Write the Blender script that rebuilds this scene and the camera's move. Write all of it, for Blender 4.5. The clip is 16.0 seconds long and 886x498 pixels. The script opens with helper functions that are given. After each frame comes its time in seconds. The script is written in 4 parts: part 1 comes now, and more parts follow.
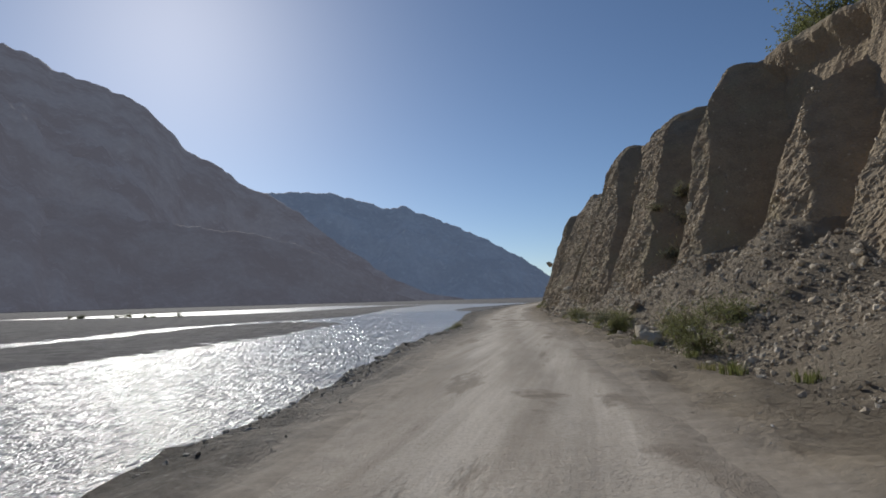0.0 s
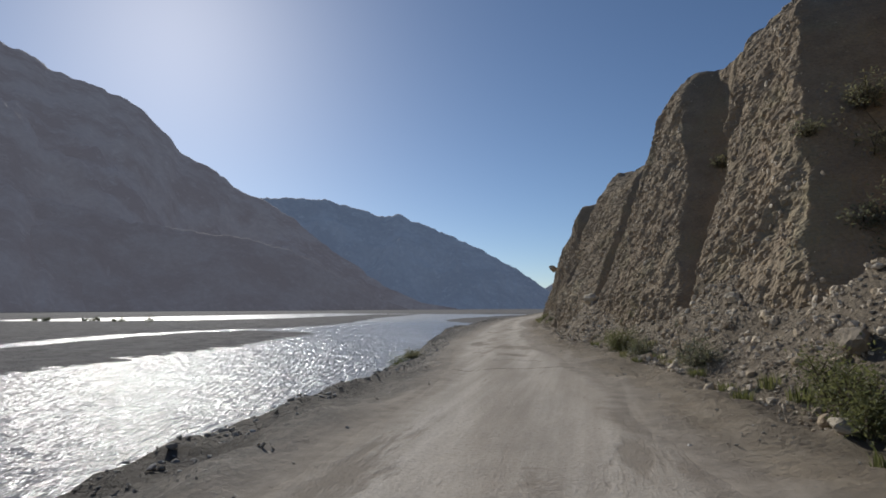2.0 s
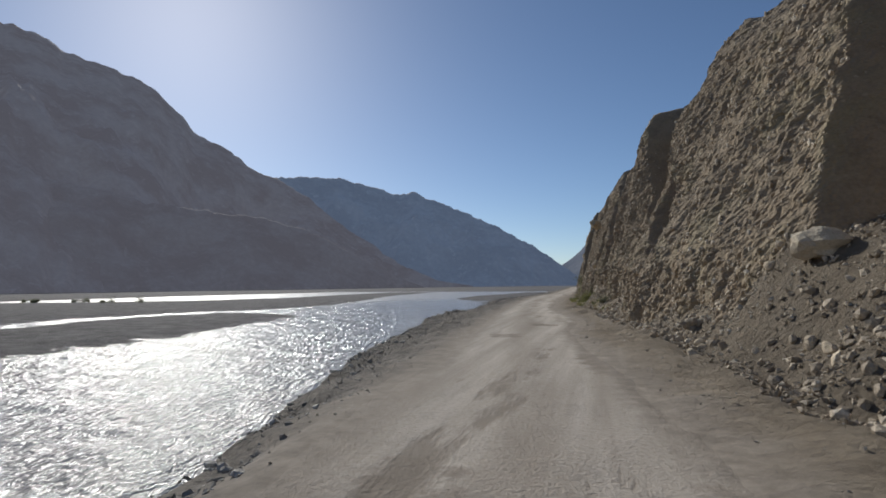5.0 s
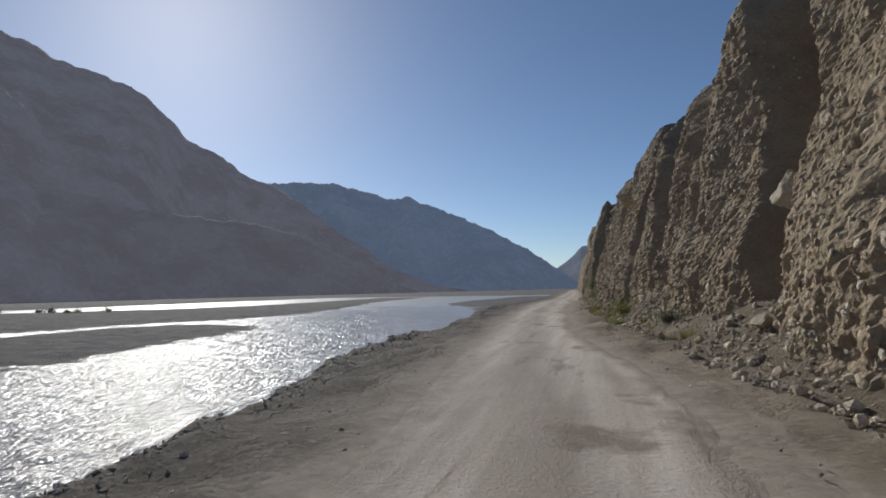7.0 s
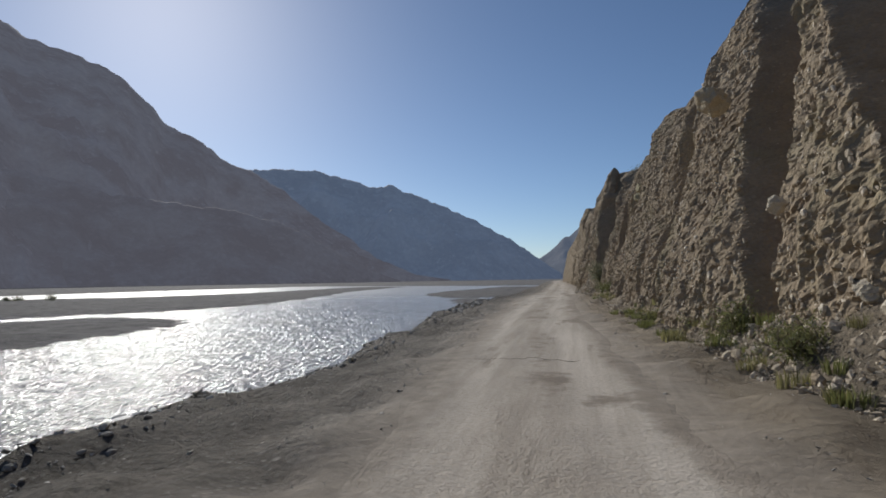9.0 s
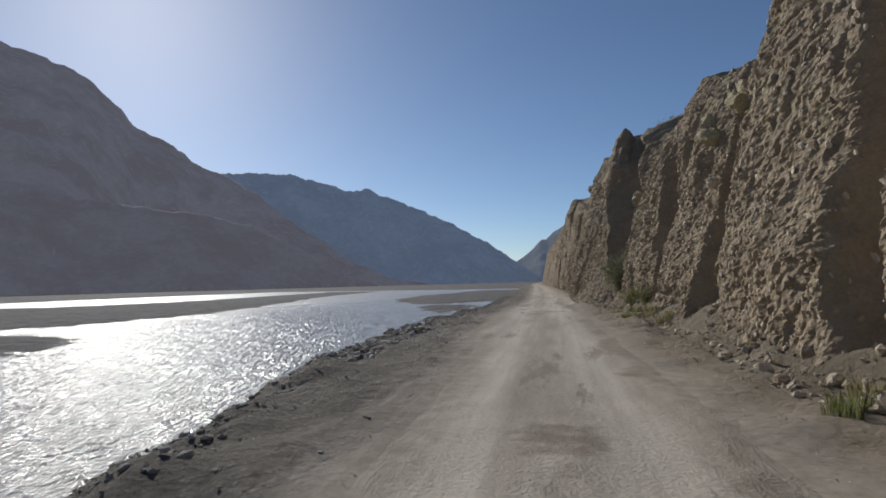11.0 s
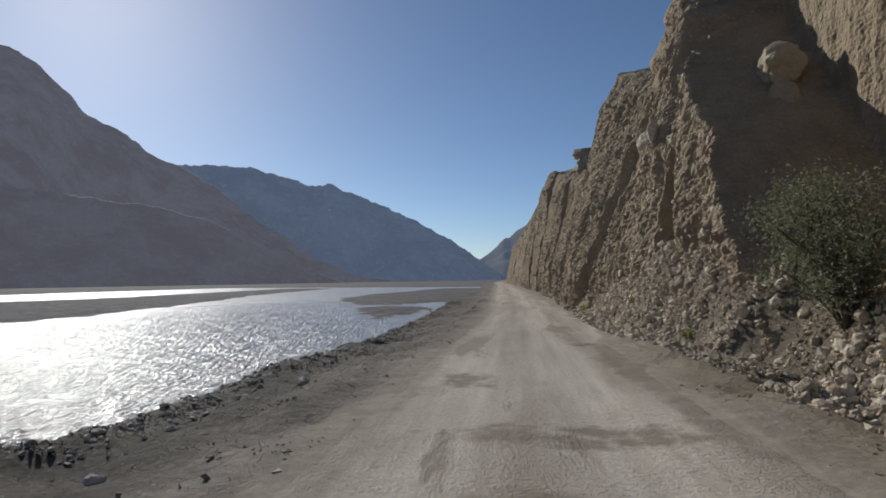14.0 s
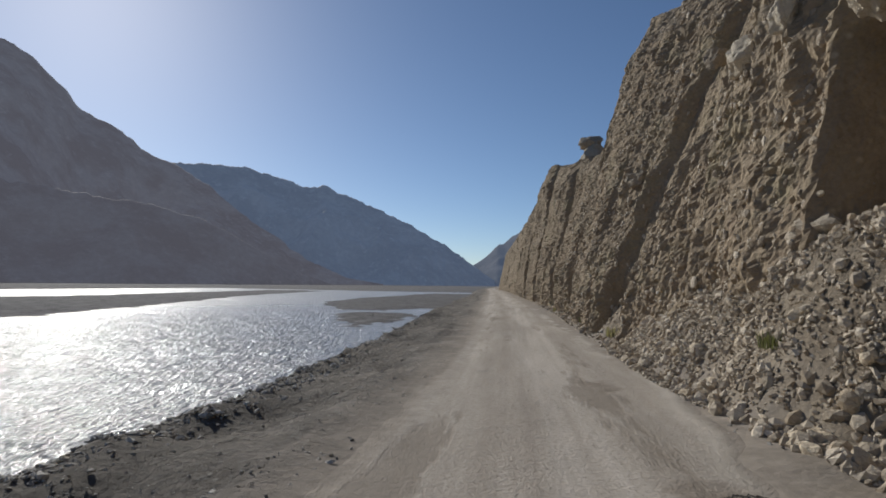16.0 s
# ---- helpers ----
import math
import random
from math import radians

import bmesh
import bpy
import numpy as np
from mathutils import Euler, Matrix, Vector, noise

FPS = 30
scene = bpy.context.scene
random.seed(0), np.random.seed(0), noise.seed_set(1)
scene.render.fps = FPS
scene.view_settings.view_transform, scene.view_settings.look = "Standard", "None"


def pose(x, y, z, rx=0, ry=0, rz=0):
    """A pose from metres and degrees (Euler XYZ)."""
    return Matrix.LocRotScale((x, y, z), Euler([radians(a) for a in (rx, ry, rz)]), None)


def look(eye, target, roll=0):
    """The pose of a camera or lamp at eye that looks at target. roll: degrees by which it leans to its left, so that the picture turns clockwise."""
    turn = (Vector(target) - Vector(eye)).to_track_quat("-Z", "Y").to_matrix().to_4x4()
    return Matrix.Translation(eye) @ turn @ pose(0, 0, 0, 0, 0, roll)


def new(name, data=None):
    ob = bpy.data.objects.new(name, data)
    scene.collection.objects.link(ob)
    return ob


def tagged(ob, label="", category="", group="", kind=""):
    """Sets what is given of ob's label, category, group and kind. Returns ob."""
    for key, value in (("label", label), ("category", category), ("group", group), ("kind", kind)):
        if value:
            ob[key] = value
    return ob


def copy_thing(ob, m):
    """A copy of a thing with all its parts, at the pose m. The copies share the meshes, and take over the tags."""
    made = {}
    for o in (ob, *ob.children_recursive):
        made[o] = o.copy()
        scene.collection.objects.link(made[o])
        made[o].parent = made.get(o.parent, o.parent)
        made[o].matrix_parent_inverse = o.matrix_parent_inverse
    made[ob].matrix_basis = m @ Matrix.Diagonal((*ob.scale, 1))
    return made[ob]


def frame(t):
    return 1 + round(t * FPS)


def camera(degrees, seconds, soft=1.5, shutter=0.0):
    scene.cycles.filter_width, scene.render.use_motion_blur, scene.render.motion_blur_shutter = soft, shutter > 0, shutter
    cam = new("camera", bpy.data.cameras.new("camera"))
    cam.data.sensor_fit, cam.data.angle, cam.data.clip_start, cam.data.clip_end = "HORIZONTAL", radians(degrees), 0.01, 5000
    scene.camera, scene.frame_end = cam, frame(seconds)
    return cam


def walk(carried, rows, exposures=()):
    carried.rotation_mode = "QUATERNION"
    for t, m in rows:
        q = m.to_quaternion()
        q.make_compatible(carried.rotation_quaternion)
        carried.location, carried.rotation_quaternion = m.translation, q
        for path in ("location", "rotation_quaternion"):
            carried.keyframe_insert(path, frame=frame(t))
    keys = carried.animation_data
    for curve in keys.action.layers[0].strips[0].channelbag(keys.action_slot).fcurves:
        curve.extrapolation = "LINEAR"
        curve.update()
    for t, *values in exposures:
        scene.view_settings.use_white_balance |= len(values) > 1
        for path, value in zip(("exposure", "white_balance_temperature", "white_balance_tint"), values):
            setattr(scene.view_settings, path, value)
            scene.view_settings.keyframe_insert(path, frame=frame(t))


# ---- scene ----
cam = camera(75.93, 16.0, soft=1.7)
# seconds, eye x y z, yaw to the left, pitch up, lean to the right
PATH = [
    (0.0, 0.000, 0.000, 1.551, 14.442, 5.049, 1.485),
    (0.5, -0.454, 3.881, 1.534, 14.131, 5.796, 1.257),
    (1.0, -0.963, 7.751, 1.514, 13.831, 5.333, 0.884),
    (1.5, -1.439, 11.617, 1.540, 13.929, 4.705, 0.987),
    (2.0, -2.142, 15.592, 1.551, 13.895, 6.002, 0.214),
    (2.5, -2.790, 19.482, 1.547, 14.096, 5.881, 0.399),
    (3.0, -3.326, 23.140, 1.470, 14.563, 3.221, 0.509),
    (3.5, -3.835, 26.509, 1.363, 14.940, 2.345, 0.361),
    (4.0, -4.318, 29.814, 1.371, 15.220, 2.582, 0.532),
    (6.5, -6.820, 47.732, 1.484, 15.261, 5.161, 0.967),
    (7.0, -7.324, 51.541, 1.488, 14.977, 4.223, 1.353),
    (7.5, -7.853, 55.473, 1.474, 14.325, 4.225, 1.486),
    (8.0, -8.390, 59.361, 1.490, 13.734, 3.714, 1.562),
    (8.5, -8.875, 63.199, 1.449, 13.415, 3.467, 1.623),
    (9.0, -9.318, 67.207, 1.467, 13.296, 3.134, 0.865),
    (11.5, -11.167, 87.498, 1.527, 9.941, 3.579, 1.567),
    (12.0, -11.351, 91.810, 1.519, 8.670, 3.604, 1.499),
    (12.5, -11.472, 95.927, 1.505, 7.724, 3.355, 1.523),
    (13.0, -11.594, 99.710, 1.489, 7.239, 3.472, 1.355),
    (13.5, -11.703, 103.242, 1.494, 7.138, 3.518, 1.121),
    (14.0, -11.798, 106.514, 1.467, 7.363, 3.134, 0.837),
    (14.5, -11.834, 109.264, 1.456, 7.392, 3.418, 0.543),
    (15.0, -11.849, 111.346, 1.480, 7.317, 3.277, 0.512),
    (15.5, -11.860, 113.229, 1.487, 7.071, 3.270, -0.439),
    (16.0, -11.869, 114.936, 1.515, 6.754, 3.636, -0.562),
]


def aim(x, y, z, yaw, pitch, lean):
    yw, pt = radians(yaw), radians(pitch)
    way = Vector((-math.sin(yw) * math.cos(pt), math.cos(yw) * math.cos(pt), math.sin(pt)))
    eye = Vector((x, y, z))
    return look(eye, eye + way, -lean)


walk(cam, [(row[0], aim(*row[1:])) for row in PATH], exposures=[(0.0, -0.12, 6050, 8), (16.0, -0.12, 6050, 8)])

# ---------------------------------------------------------------- light
SUN_AZ, SUN_EL = -40.4, 27.5          # degrees from the y axis (left is negative), above the horizon
world = bpy.data.worlds.new("world")
scene.world = world
world.use_nodes = True
wn = world.node_tree
sky = wn.nodes.new("ShaderNodeTexSky")
sky.sky_type = 'NISHITA'
sky.sun_disc = False
sky.sun_elevation = radians(SUN_EL)
sky.sun_rotation = radians(SUN_AZ)
sky.altitude = 2600
sky.air_density = 1.0
sky.dust_density = 2.6
sky.ozone_density = 2.3
wn.links.new(sky.outputs[0], wn.nodes["Background"].inputs[0])
wn.nodes["Background"].inputs[1].default_value = 0.081
sun_data = bpy.data.lights.new("sun", 'SUN')
sun_data.energy = 3.9
sun_data.angle = radians(0.53)
sun_data.color = (1.0, 0.93, 0.82)
sun = new("sun", sun_data)
sd = Vector((math.sin(radians(SUN_AZ)) * math.cos(radians(SUN_EL)), math.cos(radians(SUN_AZ)) * math.cos(radians(SUN_EL)), math.sin(radians(SUN_EL))))
sun.matrix_world = look(sd * 100, (0, 0, 0))


# ---------------------------------------------------------------- noise in numpy
def lattice(ix, iy, iz, seed):
    h = (ix * 374761393 + iy * 668265263 + iz * 2147483647 + seed * 1274126177) & 0xFFFFFFFF
    h = ((h ^ (h >> 13)) * 1274126177) & 0xFFFFFFFF
    h = ((h ^ (h >> 16)) * 2246822519) & 0xFFFFFFFF
    return ((h ^ (h >> 15)) & 0xFFFFFF) / 8388607.5 - 1.0


def vnoise(x, y, z=0.0, seed=0):
    """Smooth value noise, -1 to 1."""
    x, y, z = np.broadcast_arrays(np.asarray(x, float), np.asarray(y, float), np.asarray(z, float))
    fx, fy, fz = np.floor(x), np.floor(y), np.floor(z)
    ix, iy, iz = fx.astype(np.int64), fy.astype(np.int64), fz.astype(np.int64)
    tx, ty, tz = x - fx, y - fy, z - fz
    tx, ty, tz = (t * t * (3 - 2 * t) for t in (tx, ty, tz))
    out = 0.0
    for dz, wz in ((0, 1 - tz), (1, tz)):
        for dy, wy in ((0, 1 - ty), (1, ty)):
            for dx, wx in ((0, 1 - tx), (1, tx)):
                out = out + wx * wy * wz * lattice(ix + dx, iy + dy, iz + dz, seed)
    return out


def fbm(x, y, z=0.0, seed=0, octaves=4, gain=0.5):
    out, amp, k = 0.0, 1.0, 1.0
    for i in range(octaves):
        out = out + amp * vnoise(np.asarray(x) * k, np.asarray(y) * k, np.asarray(z) * k, seed + i * 17)
        amp, k = amp * gain, k * 2.03
    return out


def ridged(x, y, z=0.0, seed=0, octaves=4, gain=0.5):
    out, amp, k = 0.0, 1.0, 1.0
    for i in range(octaves):
        out = out + amp * (1 - 2 * np.abs(vnoise(np.asarray(x) * k, np.asarray(y) * k, np.asarray(z) * k, seed + i * 13)))
        amp, k = amp * gain, k * 2.03
    return out


def chunks(y, z, wide, high, seed):
    """Broken facets: every cell of a jittered lattice is a block with its own height and tilt, about -1 to 1."""
    p, q = np.asarray(y, float) / wide, np.asarray(z, float) / high
    ip, iq = np.floor(p).astype(np.int64), np.floor(q).astype(np.int64)
    best, out = np.full(p.shape, 9.0), np.zeros(p.shape)
    for a in (-1, 0, 1):
        for b in (-1, 0, 1):
            i, j = ip + a, iq + b
            dp = p - i - .5 - .46 * lattice(i, j, 0, seed)
            dq = q - j - .5 - .46 * lattice(i, j, 0, seed + 1)
            d = dp * dp + dq * dq
            near = d < best
            best = np.where(near, d, best)
            block = .55 * lattice(i, j, 0, seed + 2) + .9 * lattice(i, j, 0, seed + 3) * dp + .9 * lattice(i, j, 0, seed + 4) * dq - .35 * d
            out = np.where(near, block, out)
    return out


def smooth(a, b, x):
    t = np.clip((np.asarray(x, float) - a) / (b - a), 0, 1)
    return t * t * (3 - 2 * t)


def table(y, rows, col):
    return np.interp(y, [r[0] for r in rows], [r[col] for r in rows])


# ---------------------------------------------------------------- the plan
# the driving line: x over y
LINE = [(-300, 34.0), (0, 0.0), (8, -0.96), (16, -2.15), (23.2, -3.33), (30, -4.3), (47.8, -6.85), (55.5, -7.85), (63.2, -8.85), (75, -10.1), (87.5, -11.15), (96, -11.45), (115, -11.85), 
        (170, -12.95), (260, -15.85), (360, -20.35), (3000, -61.35)]
LY = np.arange(-300, 3001, 1.0)
LX = np.interp(LY, [r[0] for r in LINE], [r[1] for r in LINE])
LX = np.convolve(np.pad(LX, 6, mode="edge"), np.hanning(15)[1:-1] / np.hanning(15)[1:-1].sum(), "valid")
WATER = -4.0


def line_x(y):
    return np.interp(y, LY, LX)


# station, foot of the rock face right of the line, lean
FACE = [(-60, 9.2, 0.5), (10, 9.2, 0.5), (22, 8.2, 0.46), (27, 7.1, 0.371), (32, 6.352, 0.464), (34, 6.203, 0.449), (36, 6.055, 0.474), (39, 5.683, 0.437), (41, 5.534, 0.384),
         (44, 5.362, 0.374), (46, 5.263, 0.478), (50, 5.25, 0.484), (56, 4.55, 0.548), (60.5, 4.4, 0.499), (63.5, 5.2, 0.415), (66, 5.6, 0.424), (69, 5.5, 0.378), (71, 5.15, 0.275),
         (74, 5.2, 0.3), (76, 4.9, 0.353), (79, 4.75, 0.391), (82, 4.6, 0.403), (85, 4.6, 0.462), (90, 4.6, 0.348), (94, 4.75, 0.423), (98, 4.8, 0.27), (103, 5.1, 0.479),
         (108, 4.9, 0.247), (111, 4.6, 0.412), (115, 4.5, 0.383), (119, 4.2, 0.087), (123, 4.05, 0.221), (126, 4.1, 0.2), (129, 3.8, 0.402), (135, 3.6, 0.27), (140, 3.7, 0.227),
         (149, 3.9, 0.33), (159, 3.75, 0.21), (168, 3.6, 0.236), (176, 3.5, 0.151), (200, 3.5, 0.2), (330, 3.5, 0.2)]
# station, height of the rim
RIM = [(-60, 12), (22, 12.469), (25, 12.578), (28, 12.052), (30, 11.659), (33, 12.232), (36, 12.221), (39.5, 12.402), (43.5, 12.296), (46, 11.104), (50, 10.581), (53, 10.733),
         (57, 10.807), (60.5, 11.516), (64, 12.239), (66, 12.561), (67.6, 11.265), (70, 10.92), (72, 11.026), (74, 10.18), (76, 9.769), (79.5, 9.763), (82, 10.767), (85, 10.853),
         (88, 10.915), (90, 9.234), (94, 8.941), (98, 9.753), (103, 9.317), (105.5, 8.923), (107.5, 9.46), (109, 9.823), (111, 10.024), (114, 9.38), (116, 8.85), (117.5, 9.3), (119, 10.4),
         (122, 11.09), (126, 11.497), (130, 9.908), (134, 11.327), (140, 13.057), (142.3, 12.756), (144, 8.825), (147, 8.886), (152, 9.988), (160, 10.759), (168, 12.355), (176, 14.163),
         (185, 13.008), (200, 13.999), (330, 14)]
# station, height of the scree against the face, its toe
SCREE = [(-60, 3, 4.5), (25, 2.8, 4.5), (30, 2, 4.5), (36, 1.3, 4.455), (40, 0.8, 3.958), (44, 1.5, 3.462), (49, 1.5, 3.75), (54, 0.9, 3.9), (61, 0.7, 3.7),
         (70, 0.7, 3.9), (73.2, 0.8, 3.85), (74.3, 1.5, 3.75), (75.3, 1.1, 3.8), (76.6, 0.7, 3.85), (90, 0.6, 3.8), (100, 0.6, 4), (108, 0.9, 4), (113, 1.1, 3.7), (116.5, 1.2, 3.6), (119, 1.8, 3.3), (121.6, 2, 3.1),
         (122.7, 1.85, 3), (124.7, 1.55, 2.9), (127.2, 1.2, 3), (130, 0.85, 3.1), (135, 0.7, 3.2), (150, 0.6, 3.5), (330, 0.6, 3.4)]
# gullies: where the near buttress ends, where the next one steps out again, depth, how far both lines lean with height
GULLIES = [(17.2, 18.4, 2.2, .7, .12), (21.5, 24.5, 3.3, .43, .14), (26.3, 29.4, 3.2, .68, .3), (34.6, 36.8, 1.8, .65, .42), (45.3, 48.8, 3.2, .55, .15), (58.25, 59.8, 2.4, .95, .69), (64.45, 67.4, 2.0, .47, .62),
           (70.8, 71.3, .8, .8, .22), (74.65, 76.25, 2.6, .95, .33), (79.4, 81.2, 2.1, .8, .5), (87.4, 88.9, 1.0), (92.0, 93.6, .9), (99.2, 101.9, 2.2, .4, .42), (106.6, 108.5, 2.3, .42, .34), (113.9, 118.4, 3.0, .85, .5), (121.1, 123.0, 2.0, .1, .3),
           (130.0, 132.6, .5, -.30, -.38), (143.4, 145.6, 1.6), (153.2, 155.0, 1.2), (160.0, 161.6, 1.3), (168.0, 170.0, 1.8), (181.0, 183.5, 1.6), (195, 197.5, 1.6), (207, 210, 1.8), (222, 225, 1.8), (240, 244, 1.8), (265, 269, 1.8), (290, 294, 1.8)]


def recess(y, z=3.0):
    """How far the gullies cut back into the face, metres."""
    out = np.zeros(np.broadcast(y, z).shape)
    for a0, b, d, *slant in GULLIES:
        q = b + (slant[0] if slant else min(.55, .15 + .13 * d)) * (z - 3)
        a = a0 + (slant[1] if len(slant) > 1 else .28) * (z - 3)
        out = np.maximum(out, d * smooth(a - .05, a + min(.4 * (b - a0), .6), y) * (1 - smooth(q - .42, q + .06, y)))
    # a rib of rock hangs in the head of one gully
    return out * (1 - .85 * smooth(7.3, 8.1, z) * np.exp(-((y - 37.8 - .4 * (z - 8.5)) / .5) ** 4))


def cliff_top(y):
    return table(y, RIM, 1) + .30 * fbm(y / 2.3, 3.3, 0, 5, 4) + .14 * ridged(y / .7, 1.3, 0, 6, 3) - .15 * recess(y, table(y, RIM, 1))


def face_u(y, z):
    """Distance of the rock face from the driving line."""
    lean = table(y, FACE, 2)
    h = table(y, RIM, 1)
    ys = y + .18 * fbm(y / 2.3, z / 5.0, 0, 31, 2) + .03 * fbm(y / .5, z / 2.0, 0, 33, 2)
    rough = .18 * fbm(y / 2.6, z / 4.4, 0, 11, 3) + .13 * ridged(y / 1.5, z / 8.0, 0, 17, 3) + .07 * ridged((y + .12 * z) / .62, z / 3.6, 0, 19, 2)
    # fine knobs fade on the side walls of the gullies
    turn = np.abs(recess(ys + .2, z) - recess(ys - .2, z)) / .4
    deep = smooth(.15, .7, recess(ys, z))
    rough = rough * (1 - .4 * deep) + (1 - .7 * deep) / (1 + (turn / 1.7) ** 2) * (.05 * fbm(y / .7, z / 1.1, 0, 23, 2) + .07 * fbm((.8 * y + .6 * z) / .75, (.8 * z - .6 * y) / .85, 0, 43, 2) + .050 * chunks(y, z, .30, .36, 211) + .060 * chunks(y + .3, z, .145, .17, 221))
    return table(y, FACE, 1) + lean * np.where(z > 2, z - 2, .45 * (z - 2)) - .10 - .28 * smooth(.4, .75, z / h) * (1 - smooth(100, 118, y)) + recess(ys, z) * (1 - .2 * smooth(.3, 1.0, z / h) - .4 * smooth(.86, 1.0, z / h)) + .46 * smooth(.87, 1.02, z / h) - rough


# station, edge of the river bank left of the line
CREST = [(-60, -4.4), (16, -4.45), (22, -4.4), (26, -4.05), (29, -3.6), (33, -3.4), (37, -3.25), (40, -3.1), (44, -3.3), (48.5, -3.85), (53, -4.35), (58, -4.55), (63, -4.65), (67.5, -5.3), (74, -5.05),
         (77, -4.15), (80, -4.05), (83, -4.45), (88, -4.25), (92, -4.7), (97, -5.4), (101, -5.6), (107, -5.5), (113, -5.4), (117, -4.9), (121, -4.5), (126, -4.1), (134, -4.05), (145, -4.3), (155, -4.6), (210, -4.6), (300, -5.2)]


def crest_u(y):
    return table(y, CREST, 1) + .16 * fbm(y / 3.0, 1.7, 0, 61, 3) - .10 * ridged(y / 1.1, 6.7, 0, 62, 2)


# station, edges of the packed road
ROAD = [(-60, -2.2, 2.0), (9, -2.2, 1.85), (14, -2.1, 2.0), (20, -2.0, 2.15), (28, -1.35, 2.1), (36, -1.5, 1.95), (41, -1.8, 1.5), (53, -1.6, 1.5), (58, -1.35, 1.95), (64, -1.3, 2.0), (73, -1.2, 1.6), (78, -1.3, 1.85),
        (85, -1.2, 2.1), (96, -1.36, 2.05), (102, -1.64, 2.0), (108, -1.7, 2.15), (112, -1.5, 2.2), (117, -1.45, 2.25), (124, -.95, 2.55), (129, -.8, 2.65), (143, -1.05, 2.6), (160, -1.4, 2.5), (420, -1.5, 2.4)]


def road_edges(y):
    left = table(y, ROAD, 1) + .16 * vnoise(y / 4.0, 9.1, 0, 71) + .07 * fbm(y / 1.9, 4.1, 0, 72, 3)
    right = table(y, ROAD, 2) + .18 * vnoise(y / 4.6, 2.2, 0, 73) + .1 * vnoise(y / 1.2, 3.1, 0, 74)
    return left, right


def inside(px, py, poly):
    """Signed distance to a closed outline, positive inside."""
    d = np.full(px.shape, 1e9)
    odd = np.zeros(px.shape, bool)
    n = len(poly)
    for i in range(n):
        ax, ay = poly[i]
        bx, by = poly[(i + 1) % n]
        ex, ey = bx - ax, by - ay
        t = np.clip(((px - ax) * ex + (py - ay) * ey) / (ex * ex + ey * ey), 0, 1)
        d = np.minimum(d, np.hypot(px - ax - t * ex, py - ay - t * ey))
        cross = (ay > py) != (by > py)
        with np.errstate(divide="ignore", invalid="ignore"):
            xi = ax + (py - ay) * ex / (ey if ey else 1e-9)
        odd ^= cross & (px < xi)
    return np.where(odd, d, -d)


# gravel banks in the river bed, outlines in x, y
BARS = [[(-58, -60), (-56, 30), (-52, 50), (-51, 70), (-52, 95), (-58, 120), (-67, 142), (-86, 146), (-95, 132), (-90, 108), (-86, 88), (-84, 62), (-84, -60)],
        [(-90, -60), (-93, 60), (-96, 90), (-104, 118), (-103, 140), (-90, 165), (-86, 190), (-92, 225), (-110, 290), (-130, 360), (-155, 540), (-205, 560), (-190, 420), (-175, 320), (-190, 270), (-240, 240), (-320, 235), (-600, 200), (-600, -60)],
        [(-44, 219), (-37, 197), (-32, 188), (-29, 204), (-27, 216), (-32, 223), (-42, 225)],
        [(-60, 256), (-50, 240), (-44, 233), (-36, 237), (-28, 250), (-20, 300), (-18, 470), (-62, 470), (-66, 380), (-72, 320), (-68, 284)],
        [(-420, 760), (-160, 600), (-95, 560), (-18, 520), (30, 540), (30, 4000), (-1600, 4000), (-1600, 900)]]


